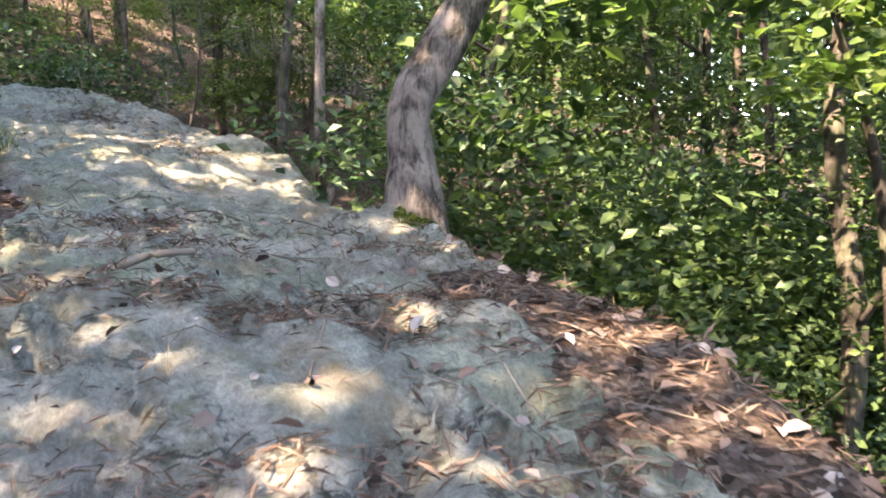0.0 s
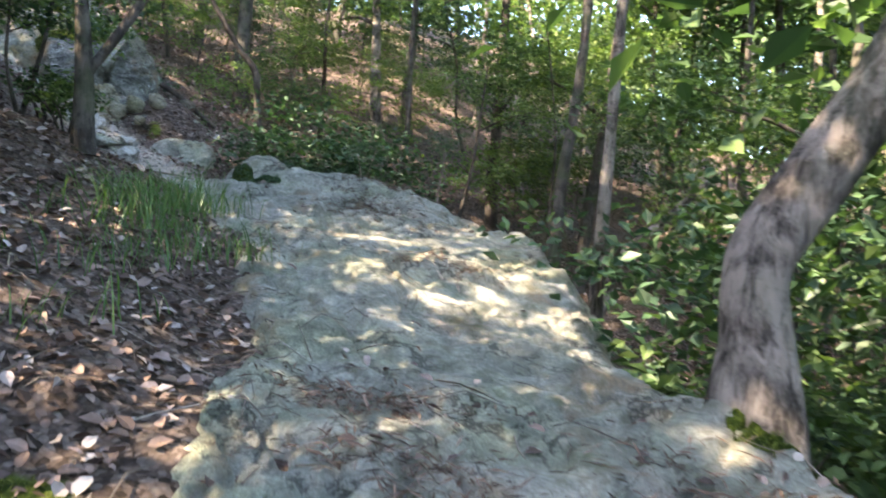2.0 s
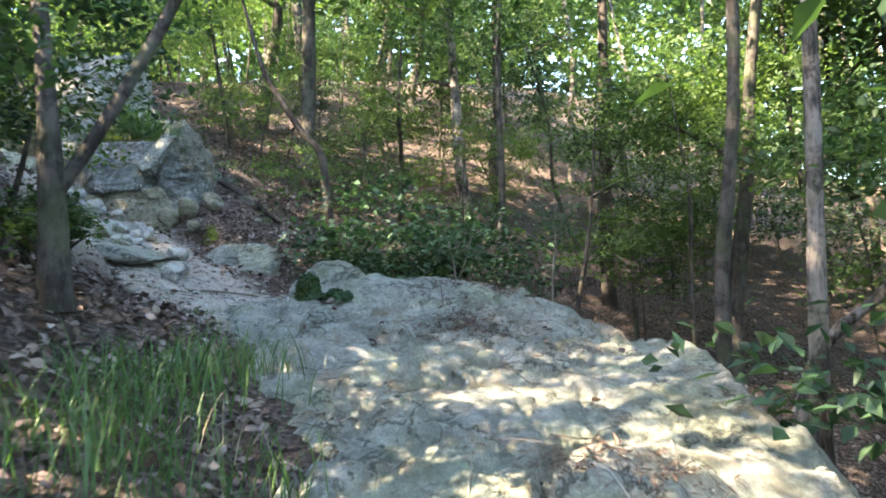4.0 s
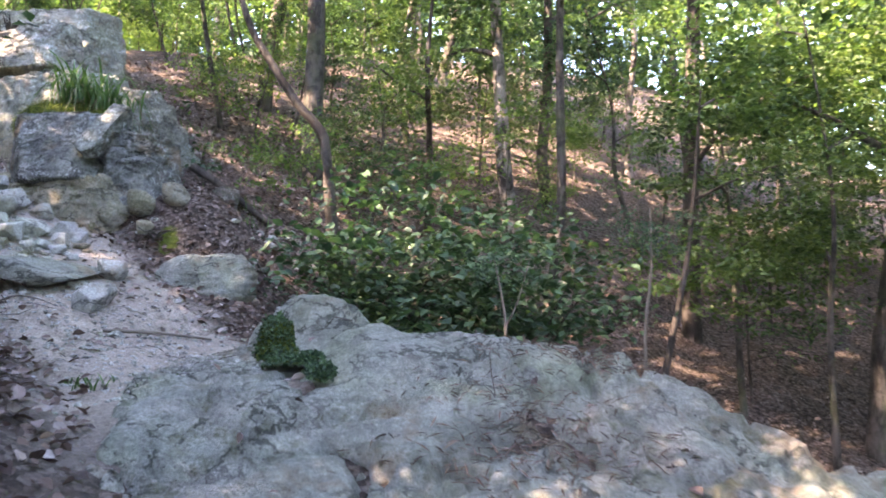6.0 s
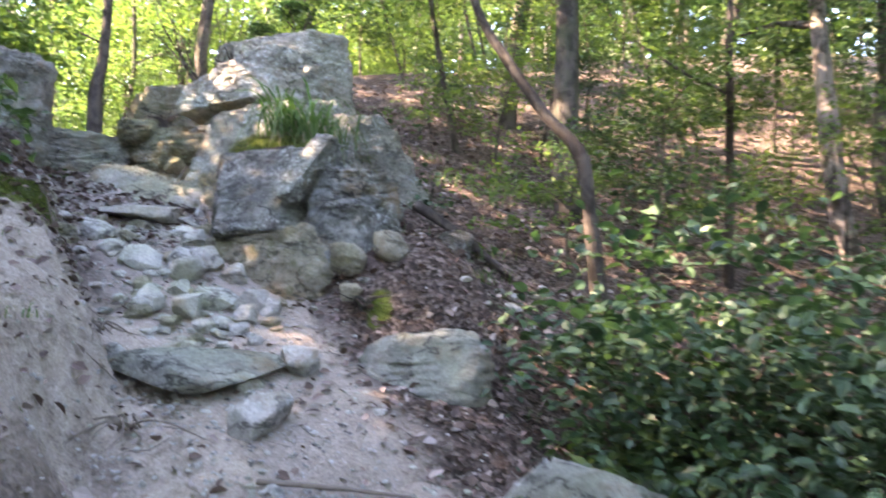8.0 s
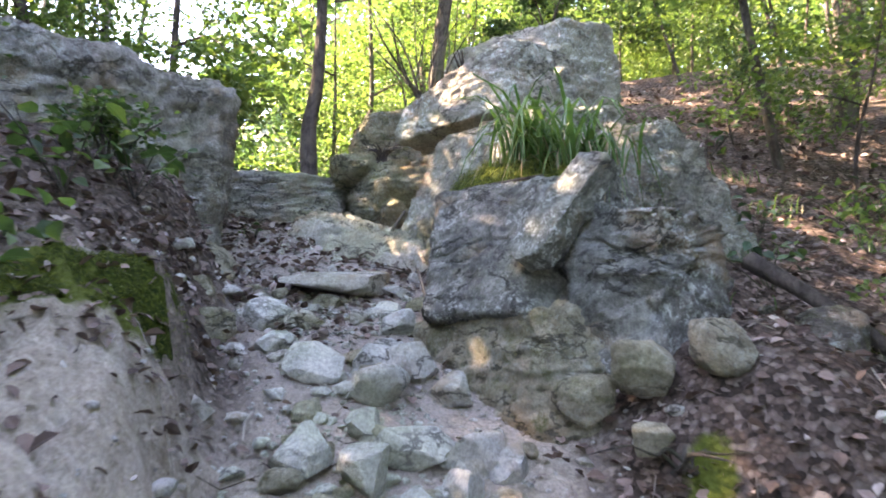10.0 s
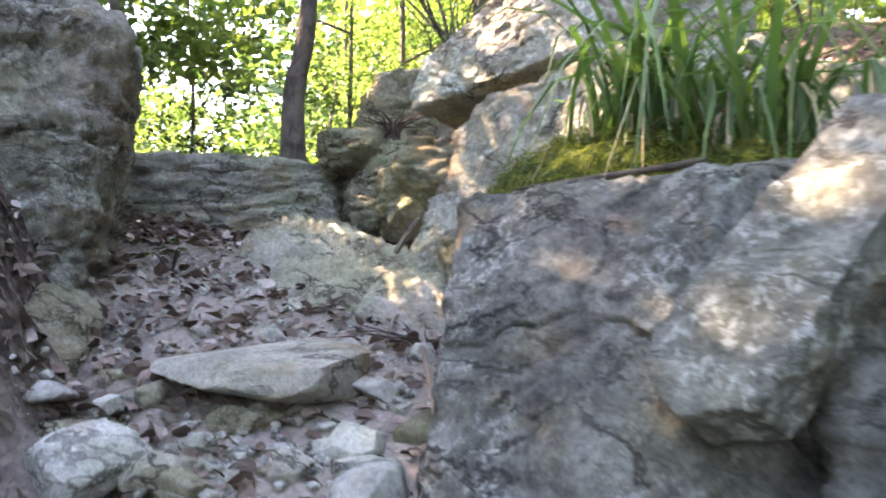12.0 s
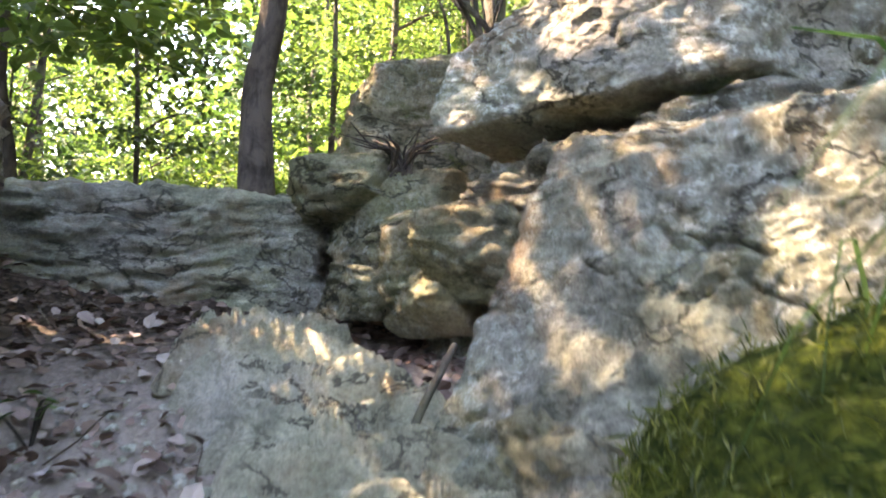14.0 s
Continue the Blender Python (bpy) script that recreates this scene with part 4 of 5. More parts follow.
def scatter(count, x0, x1, y0, y1, gap, left, right, taken):
    out = []
    for _ in range(count * 40):
        if len(out) == count:
            break
        x, y = R.uniform(x0, x1), R.uniform(y0, y1)
        if not clear_of_trail(x, y, left, right) or rocks_here(x, y):
            continue
        if any((x - a) ** 2 + (y - b) ** 2 < gap * gap for a, b in taken):
            continue
        taken.append((x, y))
        out.append((x, y))
    return out


TAKEN = [(-0.4, 5.2), (-1.8, 9.4), (-2.6, 11.1), (-5.2, 16.3), (-8.1, 12.5), (-9.5, 13.9), (-5.2, 6.2), (-14.1, 10.5), (-6.9, 11.9)]
for x, y in scatter(26, -16, 4, -10, 5.5, 2.0, 3.0, 3.4, TAKEN):
    forest_tree(x, y, R)
for x, y in scatter(30, -14, 8, 11, 28, 1.8, 3.0, 3.4, TAKEN):
    forest_tree(x, y, R, top=y > 14)
for x, y in scatter(36, -34, -14.8, -4, 30, 1.8, 2.4, 3.0, TAKEN):
    forest_tree(x, y, R, top=R.uniform() < 0.4)


# one more tree out of view, added to block sun over the bare rock
for x, y in ((-5.6, -1.8),):
    TAKEN.append((x, y))
    forest_tree(x, y, R, tall=10.0)
# trees added out of view to shade the rocks at the trail's top
for x, y in scatter(14, -22, -11, -2, 7, 1.7, 3.0, 3.4, TAKEN):
    forest_tree(x, y, R, tall=R.uniform(9, 13))
for x, y in scatter(22, -1, 16, 5, 26, 1.6, 9.0, 4.2, TAKEN):
    forest_tree(x, y, R, tall=R.uniform(7, 11))


for x, y in scatter(16, -26, -14.6, -2, 9, 1.5, 2.4, 3.0, TAKEN):
    forest_tree(x, y, R, top=False)


for x, y in scatter(9, -3, 6, 15, 27, 1.5, 9.0, 4.2, TAKEN):
    forest_tree(x, y, R, tall=R.uniform(6, 9))
# unseen tree added so that its crown keeps sun off the rock
tree([(-5.0, -1.6, gz(-5.0, -1.6)), (-4.9, -1.6, 4.5), (-4.9, -1.5, 7.0), (-4.8, -1.4, 9.5)], [0.13, 0.11, 0.08, 0.03], "unseen tall tree added to shade the bare rock", M_BARK,
     [([(-4.9, -1.5, 7.0), (-4.6, -1.3, 7.6), (-4.3, -1.0, 8.0)], [0.05, 0.03, 0.01])], [(canopy(2), -4.6, -1.2, 8.4, 30, 0.8)], group="forest trees", seed=51)


def sapling(x, y, rnd, tall, which, spread_=1.0, label="thin understorey sapling with layered green sprays of leaves"):
    z = gz(x, y)
    lx, ly = rnd.normal() * 0.12, rnd.normal() * 0.12
    S = (0, 0.3, 0.6, 1.0)
    pts = [np.array((x + lx * tall * s + 0.06 * rnd.normal() * (s > 0), y + ly * tall * s + 0.06 * rnd.normal() * (s > 0), z + tall * s)) for s in S]
    rad = 0.008 + 0.008 * tall * rnd.uniform(0.6, 1.2)
    limbs, crowns = [], []
    for s in (0.45, 0.7, 0.95):
        a = rnd.uniform(0, 6.28)
        q = np.array([np.interp(s, S, [p[c] for p in pts]) for c in range(3)])
        ln = rnd.uniform(0.4, 0.9) * spread_
        e = q + np.array((math.cos(a) * ln, math.sin(a) * ln, ln * 0.35))
        limbs.append(([q, (q + e) / 2 + (0, 0, 0.04), e], [rad * 0.5, rad * 0.35, rad * 0.15]))
        crowns.append((understorey(which(rnd)), *e, rnd.uniform(0, 360), rnd.uniform(0.5, 0.85) * spread_))
    return tree(pts, [rad, rad * 0.85, rad * 0.6, rad * 0.25], label, M_BARK_DARK if rnd.uniform() < 0.5 else M_BARK, limbs, crowns, "sapling", 6, "understorey saplings", int(rnd.integers(1, 999)))


ANY = lambda r: int(r.integers(0, 6))
# LIT favours the lighter leaf copy, for foliage meant to look sunlit
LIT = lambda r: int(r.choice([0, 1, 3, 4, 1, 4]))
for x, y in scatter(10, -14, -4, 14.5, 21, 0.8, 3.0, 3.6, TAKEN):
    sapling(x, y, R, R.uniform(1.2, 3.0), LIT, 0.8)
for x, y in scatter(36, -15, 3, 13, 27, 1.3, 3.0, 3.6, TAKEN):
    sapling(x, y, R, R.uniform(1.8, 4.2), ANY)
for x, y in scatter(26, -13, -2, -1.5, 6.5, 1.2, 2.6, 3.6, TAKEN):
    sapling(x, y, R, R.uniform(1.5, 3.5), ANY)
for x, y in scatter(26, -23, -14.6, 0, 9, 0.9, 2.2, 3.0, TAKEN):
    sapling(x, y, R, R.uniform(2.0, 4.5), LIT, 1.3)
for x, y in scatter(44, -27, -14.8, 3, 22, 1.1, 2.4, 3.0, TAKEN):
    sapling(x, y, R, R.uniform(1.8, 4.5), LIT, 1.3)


def shrub(x, y, rnd, size, me, label, stems=6, z=None, group=""):
    z = gz(x, y) if z is None else z
    ob = base("shrub", x, y, z, label, "shrub", group)
    for _ in range(stems):
        a, ln = rnd.uniform(0, 6.28), rnd.uniform(0.5, 0.9) * size
        e = np.array((math.cos(a) * ln, math.sin(a) * ln, rnd.uniform(0.7, 1.3) * size))
        v, f = tube([(0, 0, -0.1), e * 0.45 + (0, 0, 0.15 * size), e], [0.014, 0.011, 0.004], 5, 0.1, 3)
        put("stem", fast_mesh("stem", v, f, M_BARK, True), ob)
    c = put("crown", me, ob)
    c.matrix_basis = pose(0, 0, 0.95 * size, 0, 0, rnd.uniform(0, 360)) @ Matrix.Scale(size, 4)
    return ob


# ravine shade put into colour: two crowns of three take the darker leaf
def ravine_crown(k):
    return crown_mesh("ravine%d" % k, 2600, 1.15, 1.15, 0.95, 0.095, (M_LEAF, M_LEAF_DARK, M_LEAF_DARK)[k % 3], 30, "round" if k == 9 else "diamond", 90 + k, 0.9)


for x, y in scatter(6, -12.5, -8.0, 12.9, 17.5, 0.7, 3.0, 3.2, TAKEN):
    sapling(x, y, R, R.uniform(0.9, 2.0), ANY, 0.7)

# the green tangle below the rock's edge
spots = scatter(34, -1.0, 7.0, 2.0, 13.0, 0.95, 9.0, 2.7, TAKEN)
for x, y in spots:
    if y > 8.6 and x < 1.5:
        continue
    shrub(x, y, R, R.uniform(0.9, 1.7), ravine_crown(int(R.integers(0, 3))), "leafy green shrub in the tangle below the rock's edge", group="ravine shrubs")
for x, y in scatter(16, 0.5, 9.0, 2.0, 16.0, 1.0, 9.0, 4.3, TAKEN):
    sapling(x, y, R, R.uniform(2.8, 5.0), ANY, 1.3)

# broad leaves in the lighter copy, sunlight put into their colour
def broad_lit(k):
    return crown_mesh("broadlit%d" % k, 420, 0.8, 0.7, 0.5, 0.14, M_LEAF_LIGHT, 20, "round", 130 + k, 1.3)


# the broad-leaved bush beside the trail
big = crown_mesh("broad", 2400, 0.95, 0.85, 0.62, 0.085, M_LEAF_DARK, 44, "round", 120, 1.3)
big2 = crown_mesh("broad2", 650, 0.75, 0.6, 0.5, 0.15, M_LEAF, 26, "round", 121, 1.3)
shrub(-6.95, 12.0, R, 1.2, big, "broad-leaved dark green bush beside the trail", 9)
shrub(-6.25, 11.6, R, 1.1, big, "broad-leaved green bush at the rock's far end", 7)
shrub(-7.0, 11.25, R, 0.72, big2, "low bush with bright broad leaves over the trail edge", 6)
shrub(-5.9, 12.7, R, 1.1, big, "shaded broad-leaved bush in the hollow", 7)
shrub(-0.2, 6.4, R, 0.75, big2, "bright broad-leaved shrub beside the crooked tree", 6)
shrub(0.4, 6.0, R, 0.7, big2, "bright broad-leaved shrub below the crooked tree", 6)
shrub(-1.1, 9.2, R, 0.55, big2, "bright shrub at the foot of the slim tree", 6)

shrub(-10.6, 7.9, R, 0.4, big2, "leafy green shrub in front of the dark boulder", 5)
shrub(-11.0, 8.75, R, 0.36, big2, "leafy green shrub at the boulder's foot", 5)

shrub(-12.8, 12.6, R, 0.38, big2, "leafy green growth on top of the pale boulder", 5, z=6.9)
shrub(-13.15, 12.3, R, 0.3, big2, "leafy green growth at the pale boulder's crown", 5, z=6.75)

# leafy boughs near the eye, and the stump on the crest
tree([(-15.0, 9.1, 5.45), (-15.0, 9.12, 5.9), (-14.98, 9.15, 6.35), (-15.0, 9.2, 7.4), (-15.1, 9.3, 9.5)], [0.16, 0.13, 0.045, 0.035, 0.015], "young stem sprouting from a dark swollen stump", M_BARK_DARK,
     [([(-15.0, 9.2, 7.2), (-14.6, 9.5, 7.2), (-14.2, 9.7, 6.9)], [0.02, 0.015, 0.006])], [(broad_lit(0), -14.5, 9.55, 6.75, 0, 0.75), (broad_lit(0), -15.2, 9.9, 7.0, 90, 0.9), (broad_lit(0), -15.4, 8.6, 6.9, 190, 0.9)], seed=31)
tree([(2.3, 4.6, gz(2.3, 4.6)), (2.1, 4.5, 0.9), (1.9, 4.35, 1.7), (1.6, 4.1, 2.2)], [0.04, 0.035, 0.025, 0.01], "bent sapling with bright broad leaves", M_BARK,
     [], [(broad_lit(0), 1.75, 4.2, 2.05, 40, 0.6), (broad_lit(0), 2.2, 4.6, 2.5, 140, 0.7)], "sapling", seed=32)

for x, y, h in ((-6.3, 6.6, 2.6), (-5.9, 5.5, 2.4), (-8.0, 5.6, 3.2), (-6.8, 5.8, 3.0), (-4.9, 4.7, 2.0), (-7.6, 5.6, 3.4)):
    sapling(x, y, R, h, ANY, 0.95)

for x, y, h in ((-6.2, 6.5, 1.6), (-6.9, 6.6, 1.8)):
    sapling(x, y, R, h, lambda r: int(r.choice([0, 1, 4])), 0.7)
for x, y, h in ((-6.2, 6.8, 0.4), (-5.75, 6.6, 0.35)):
    shrub(x, y, R, h, big2, "low leafy shrub on the litter bank", 5)

# pale bare stems, a crooked dark stem and a leaning dead limb
tree([(-5.35, 11.0, gz(-5.35, 11.0)), (-5.33, 11.0, 2.3), (-5.3, 11.0, 2.65), (-5.4, 11.05, 3.1)], [0.014, 0.013, 0.011, 0.005], "pale bare sapling forked above the rock", M_TWIG,
     [([(-5.31, 11.0, 2.6), (-5.2, 11.0, 2.8), (-5.1, 11.05, 3.15)], [0.009, 0.007, 0.003])], [(understorey(2), -5.3, 11.05, 3.05, 0, 0.25)], "sapling", 6, seed=41)
tree([(-4.55, 11.9, gz(-4.55, 11.9)), (-4.55, 11.9, 2.4), (-4.5, 11.95, 3.0), (-4.5, 12.0, 3.5)], [0.016, 0.014, 0.011, 0.004], "pale thin sapling in the ravine", M_TWIG,
     [], [(understorey(2), -4.5, 12.0, 3.3, 60, 0.3)], "sapling", 6, seed=42)
tree([(-8.05, 14.4, gz(-8.05, 14.4)), (-7.75, 14.0, 4.75), (-7.45, 13.5, 5.1), (-7.35, 13.35, 5.55), (-7.25, 13.35, 6.4)], [0.045, 0.04, 0.035, 0.03, 0.015], "crooked dark stem leaning out of the slope", M_BARK_DARK,
     [([(-7.45, 13.5, 5.1), (-7.7, 13.2, 5.3), (-8.0, 13.0, 5.6)], [0.02, 0.015, 0.005])], [(understorey(3), -7.2, 13.4, 6.6, 0, 0.8)], "tree", 7, seed=43)
tree([(-2.35, 11.4, gz(-2.35, 11.4)), (-1.9, 11.5, 1.7), (-1.35, 11.6, 2.3), (-0.7, 11.7, 2.95)], [0.07, 0.06, 0.05, 0.03], "leaning pale dead limb in the ravine", M_BARK_PALE, [], [], "dead_tree", 8, seed=44)
for x, y, h in ((-3.4, 14.0, 4.2), (-4.3, 14.6, 3.4)):
    sapling(x, y, R, h, LIT, 1.1)

# the far woods close the view
def far_woods():
    rnd = np.random.default_rng(5)
    n = 4000
    a = rnd.uniform(0, 2 * np.pi, n)
    r = rnd.uniform(30, 58, n)
    cx, cy = -6 + r * np.cos(a), 9 + r * np.sin(a)
    cz = ground_z(cx, cy) + rnd.uniform(0.2, 14, n)
    per = 34
    p = np.repeat(np.stack([cx, cy, cz], 1), per, 0) + rnd.normal(size=(n * per, 3)) * (1.6, 1.6, 1.0)
    v, f = leaf_cloud(p, rand_normals(n * per, rnd, 0.5), rnd.uniform(0.5, 1.1, n * per), rnd)
    ob = put("far_woods", fast_mesh("far_woods", v, f, M_LEAF))
    tagged(ob, "distant sunlit woods of mixed green leaves", "woods", kind="stuff")


far_woods()


# ---- stones ----
def stone(x, y, w, dx, h, turn, seed, label="angular pale grey stone lying on the trail", material=None, sink=0.35, tilt=0.0, lean=0.0, group="trail stones", block=0.5):
    v, f = rock_shape(w / 2, dx / 2, h / 2, seed, 3 if w < 0.14 else 4, 16, 0.012, block, 0.0, (0.52, 0.88))
    ob = put("stone", fast_mesh("stone", v, f, material or M_STONE, False))
    ob.matrix_basis = pose(x, y, tz(x, y) + h * (0.5 - sink), tilt, lean, turn)
    return tagged(ob, label, "stone", group)


# a flat stone in the trail, the step stone, and the tumbled heap between them
stone(-8.75, 9.62, 0.85, 1.1, 0.22, 6, 31, "large flat blue-grey stone bedded in the trail", M_ROCK, 0.4, lean=9, group="", block=0.45)
stone(-11.25, 10.12, 0.72, 0.82, 0.17, 8, 32, "flat pale step stone across the trail", M_PALEBED, 0.1, lean=10, group="", block=0.3)
stone(-8.03, 9.62, 0.26, 0.34, 0.24, 35, 33, "tan block of stone standing loose on the sand", None, 0.25)
for k, (x, y, w) in enumerate(((-9.56, 9.56, 0.31), (-9.40, 9.78, 0.25), (-9.52, 10.02, 0.31), (-9.40, 10.22, 0.25), (-9.30, 10.36, 0.18), (-9.95, 10.0, 0.27),
                               (-10.22, 10.04, 0.25), (-10.12, 10.24, 0.25), (-9.88, 10.34, 0.24), (-10.25, 9.76, 0.29), (-8.98, 9.18, 0.19), (-9.24, 10.12, 0.18),
                               (-8.56, 10.16, 0.30), (-9.75, 11.25, 0.17), (-9.72, 9.86, 0.2), (-10.5, 9.62, 0.24), (-10.6, 10.3, 0.2), (-10.9, 9.62, 0.26), (-9.1, 10.0, 0.14))):
    w = w * 1.02
    stone(x, y, w * R.uniform(0.75, 1.0), w * 1.05, w * R.uniform(0.6, 0.9), R.uniform(0, 180), 40 + k, tilt=R.normal() * 12, lean=R.normal() * 12, sink=0.2)
for k in range(95):
    x = R.uniform(-12.4, -7.4) if k < 34 else R.uniform(-12.2, -8.8)
    y = float(np.interp(-x, TRAIL[:, 0][::1] * -1, TRAIL[:, 1])) + R.normal() * 0.38
    w = R.uniform(0.04, 0.12)
    stone(x, y, w, w * R.uniform(0.7, 1.2), w * R.uniform(0.45, 0.8), R.uniform(0, 180), 80 + k, "small pale stone on the trail", None, 0.3)
R2 = np.random.default_rng(77)
for k in range(80):
    x = R2.uniform(-11.3, -8.9)
    y = float(np.interp(-x, -TRAIL[:, 0], TRAIL[:, 1])) + R2.normal() * 0.42
    w = R2.uniform(0.06, 0.19)
    stone(x, y, w, w * R2.uniform(0.7, 1.2), w * R2.uniform(0.45, 0.75), R2.uniform(0, 180), 400 + k, "broken pale rubble stone on the trail", (None, M_PALEBED, M_TAN)[k % 3], 0.3, tilt=R2.normal() * 9, lean=R2.normal() * 9)
for k in range(26):
    x, y = R.uniform(-9.9, -8.0), R.uniform(10.9, 12.6)
    w = R.uniform(0.05, 0.15)
    stone(x, y, w, w * R.uniform(0.7, 1.2), w * 0.6, R.uniform(0, 180), 120 + k, "small grey stone in the litter slope", M_BOULDER if k % 2 else None, 0.35, group="slope stones")


def pebbles():
    rnd = np.random.default_rng(9)
    n = 4200
    x = rnd.uniform(-12.9, -6.0, n)
    y = np.interp(-x, -TRAIL[:, 0], TRAIL[:, 1]) + rnd.normal(size=n) * 0.5
    z = top_z(x, y)
    v, f = sphere_points(1)
    s = rnd.uniform(0.005, 0.022, n) * rnd.uniform(0.6, 1.4, n)
    sc = np.stack([s, s * rnd.uniform(0.6, 1, n), s * rnd.uniform(0.4, 0.7, n)], 1)
    jit = 1 + 0.25 * rnd.normal(size=(n, len(v), 1))
    verts = v[None] * jit * sc[:, None] + np.stack([x, y, z + s * 0.2], 1)[:, None]
    faces = (np.arange(n)[:, None, None] * len(v) + f[None]).reshape(-1, 3)
    ob = put("gravel", fast_mesh("gravel", verts.reshape(-1, 3), faces, M_STONE))
    tagged(ob, "loose pale gravel strewn along the sandy trail", "gravel", kind="stuff")


pebbles()


# ---- fallen leaves, needles and twigs ----
def strewn(name, x, y, size, material, label, category, flat=2.2, kind="diamond", seed=3, lift=0.012):
    rnd = np.random.default_rng(seed)
    z = top_z(x, y) + rnd.uniform(0.3, 1.6, len(x)) * lift
    v, f = leaf_cloud(np.stack([x, y, z], 1), rand_normals(len(x), rnd, flat), size * rnd.uniform(0.5, 1.3, len(x)), rnd, kind)
    return tagged(put(name, fast_mesh(name, v, f, material)), label, category, kind="stuff")


def litter():
    rnd = np.random.default_rng(15)
    x, y = rnd.uniform(-15, 1.5, 90000), rnd.uniform(0.5, 16, 90000)
    d = trail_at(x, y)[4]
    rock, = (rock_mask(x, y),)
    near = np.exp(-np.maximum(np.abs(d) - 1.0, 0) / 3.5)
    sand = ((np.abs(d) < 0.7) & (x < -6) & (x > -10.4)) | ((x < -7.4) & (x > -9.3) & (d < -0.4) & (d > -1.6))
    keep = (rnd.uniform(0, 1, len(x)) < near * np.where(rock > 0.25, 0.006, 1.0) * np.where(sand, np.where(d < -0.6, 0.3, 0.10), 1.0) * np.where((np.abs(d) < 0.75) & (x < -10.0) & (x > -13), 0.95, 1.0))
    keep &= ~((x > -1.2) & (y < 6.0) & (d > 0.6) & (rnd.uniform(0, 1, len(x)) < 0.75))
    x, y = x[keep][:36000], y[keep][:36000]
    strewn("leaf_litter", x, y, 0.07, M_LITTER, "brown and pinkish dry leaves covering the slopes", "leaf litter", 1.0, "round", 4, 0.016)
    # drifts of needles and leaf crumbs caught on the bare rock
    px, py = [], []
    for cx, cy, rx, ry, turn, n in ((-0.9, 3.05, 0.75, 0.12, -4, 2600), (-0.15, 3.3, 0.35, 0.10, 20, 1200), (-1.75, 4.5, 0.30, 0.12, 10, 900), (-1.35, 4.0, 0.35, 0.12, -10, 900), (0.65, 3.4, 0.5, 0.9, 30, 4200),
                                (-0.35, 4.4, 0.35, 0.35, 0, 1300), (-2.35, 6.75, 0.25, 0.10, 30, 700), (-4.2, 9.0, 0.35, 0.3, 30, 1600), (0.2, 2.4, 0.5, 0.2, 20, 1000), (-4.3, 9.9, 0.4, 0.12, 60, 900),
                                (-1.6, 2.4, 0.5, 0.3, 0, 900), (-0.6, 2.2, 0.3, 0.1, 10, 500)):
        c, s = math.cos(radians(turn)), math.sin(radians(turn))
        u, w = rnd.normal(size=n * 2 // 5) * rx * 0.8, rnd.normal(size=n * 2 // 5) * ry * 0.7
        px.append(cx + c * u - s * w)
        py.append(cy + s * u + c * w)
    x, y = np.concatenate(px), np.concatenate(py)
    strewn("needle_drift", x, y, 0.075, M_NEEDLES, "drifts of reddish pine needles and leaf crumbs on the rock", "needles", 1.6, "needle", 5, 0.014)
    k = rnd.uniform(-2.2, 1.3, 260), rnd.uniform(1.6, 5.0, 260)
    strewn("leaf_scraps", *k, 0.06, M_LITTER, "scattered dry leaf scraps on the bare rock", "leaf litter", 1.2, "round", 6)


litter()


def twigs(count, x0, x1, y0, y1, seed, name, label, thick=1.0):
    rnd = np.random.default_rng(seed)
    a = rnd.uniform(0, 6.28, count)
    ln, r = rnd.uniform(0.06, 0.4, count), thick * rnd.uniform(0.0015, 0.005, count)
    along = np.array((0, 0.4, 0.75, 1.0))
    xs = rnd.uniform(x0, x1, count)[:, None] + (np.cos(a) * ln)[:, None] * along + rnd.normal(size=(count, 4)) * 0.012
    ys = rnd.uniform(y0, y1, count)[:, None] + (np.sin(a) * ln)[:, None] * along + rnd.normal(size=(count, 4)) * 0.012
    zs = top_z(xs.ravel(), ys.ravel()).reshape(count, 4) + 0.01 + np.array((0, 1, 1, 0.6)) * rnd.uniform(0, 0.03, (count, 1))
    t = np.stack([xs, ys, zs], 2)
    side = np.stack([-np.sin(a), np.cos(a), 0 * a], 1)
    rr = r[:, None] * np.array((1, 0.9, 0.7, 0.4))
    an = np.array((0, 2.09, 4.19))
    ring = np.cos(an)[None, :, None] * side[:, None] + np.sin(an)[None, :, None] * np.array((0, 0, 1.0))
    v = (t[:, :, None] + rr[:, :, None, None] * ring[:, None]).reshape(-1, 3)
    i = np.arange(12).reshape(4, 3)
    j = np.roll(i, -1, 1)
    q = np.stack([i[:-1].ravel(), j[:-1].ravel(), j[1:].ravel(), i[1:].ravel()], 1)
    f = (np.arange(count)[:, None, None] * 12 + q[None]).reshape(-1, 4)
    tagged(put(name, fast_mesh(name, v, f, M_TWIG)), label, "twigs", kind="stuff")


twigs(420, -13.5, -4.0, 9.0, 15.0, 51, "twigs", "dead grey twigs strewn on the litter slope")
twigs(160, -2.5, 1.2, 1.5, 5.2, 52, "twigs", "dead twigs and bark scraps on the bare rock")
twigs(220, -7.0, -2.0, 3.0, 7.5, 53, "twigs", "dead twigs among the dry leaves on the bank")


def stick(points, r0, r1, label, material=None, name="stick"):
    o = np.array(points[0])
    v, f = tube([np.array(p) - o for p in points], np.linspace(r0, r1, len(points)), 8, 0.2, 4)
    ob = put(name, fast_mesh(name, v, f, material or M_TWIG, True))
    ob.matrix_basis = pose(*o)
    return tagged(ob, label, "branch")


def on(x, y, h=0.02):
    return (x, y, tz(x, y) + h)


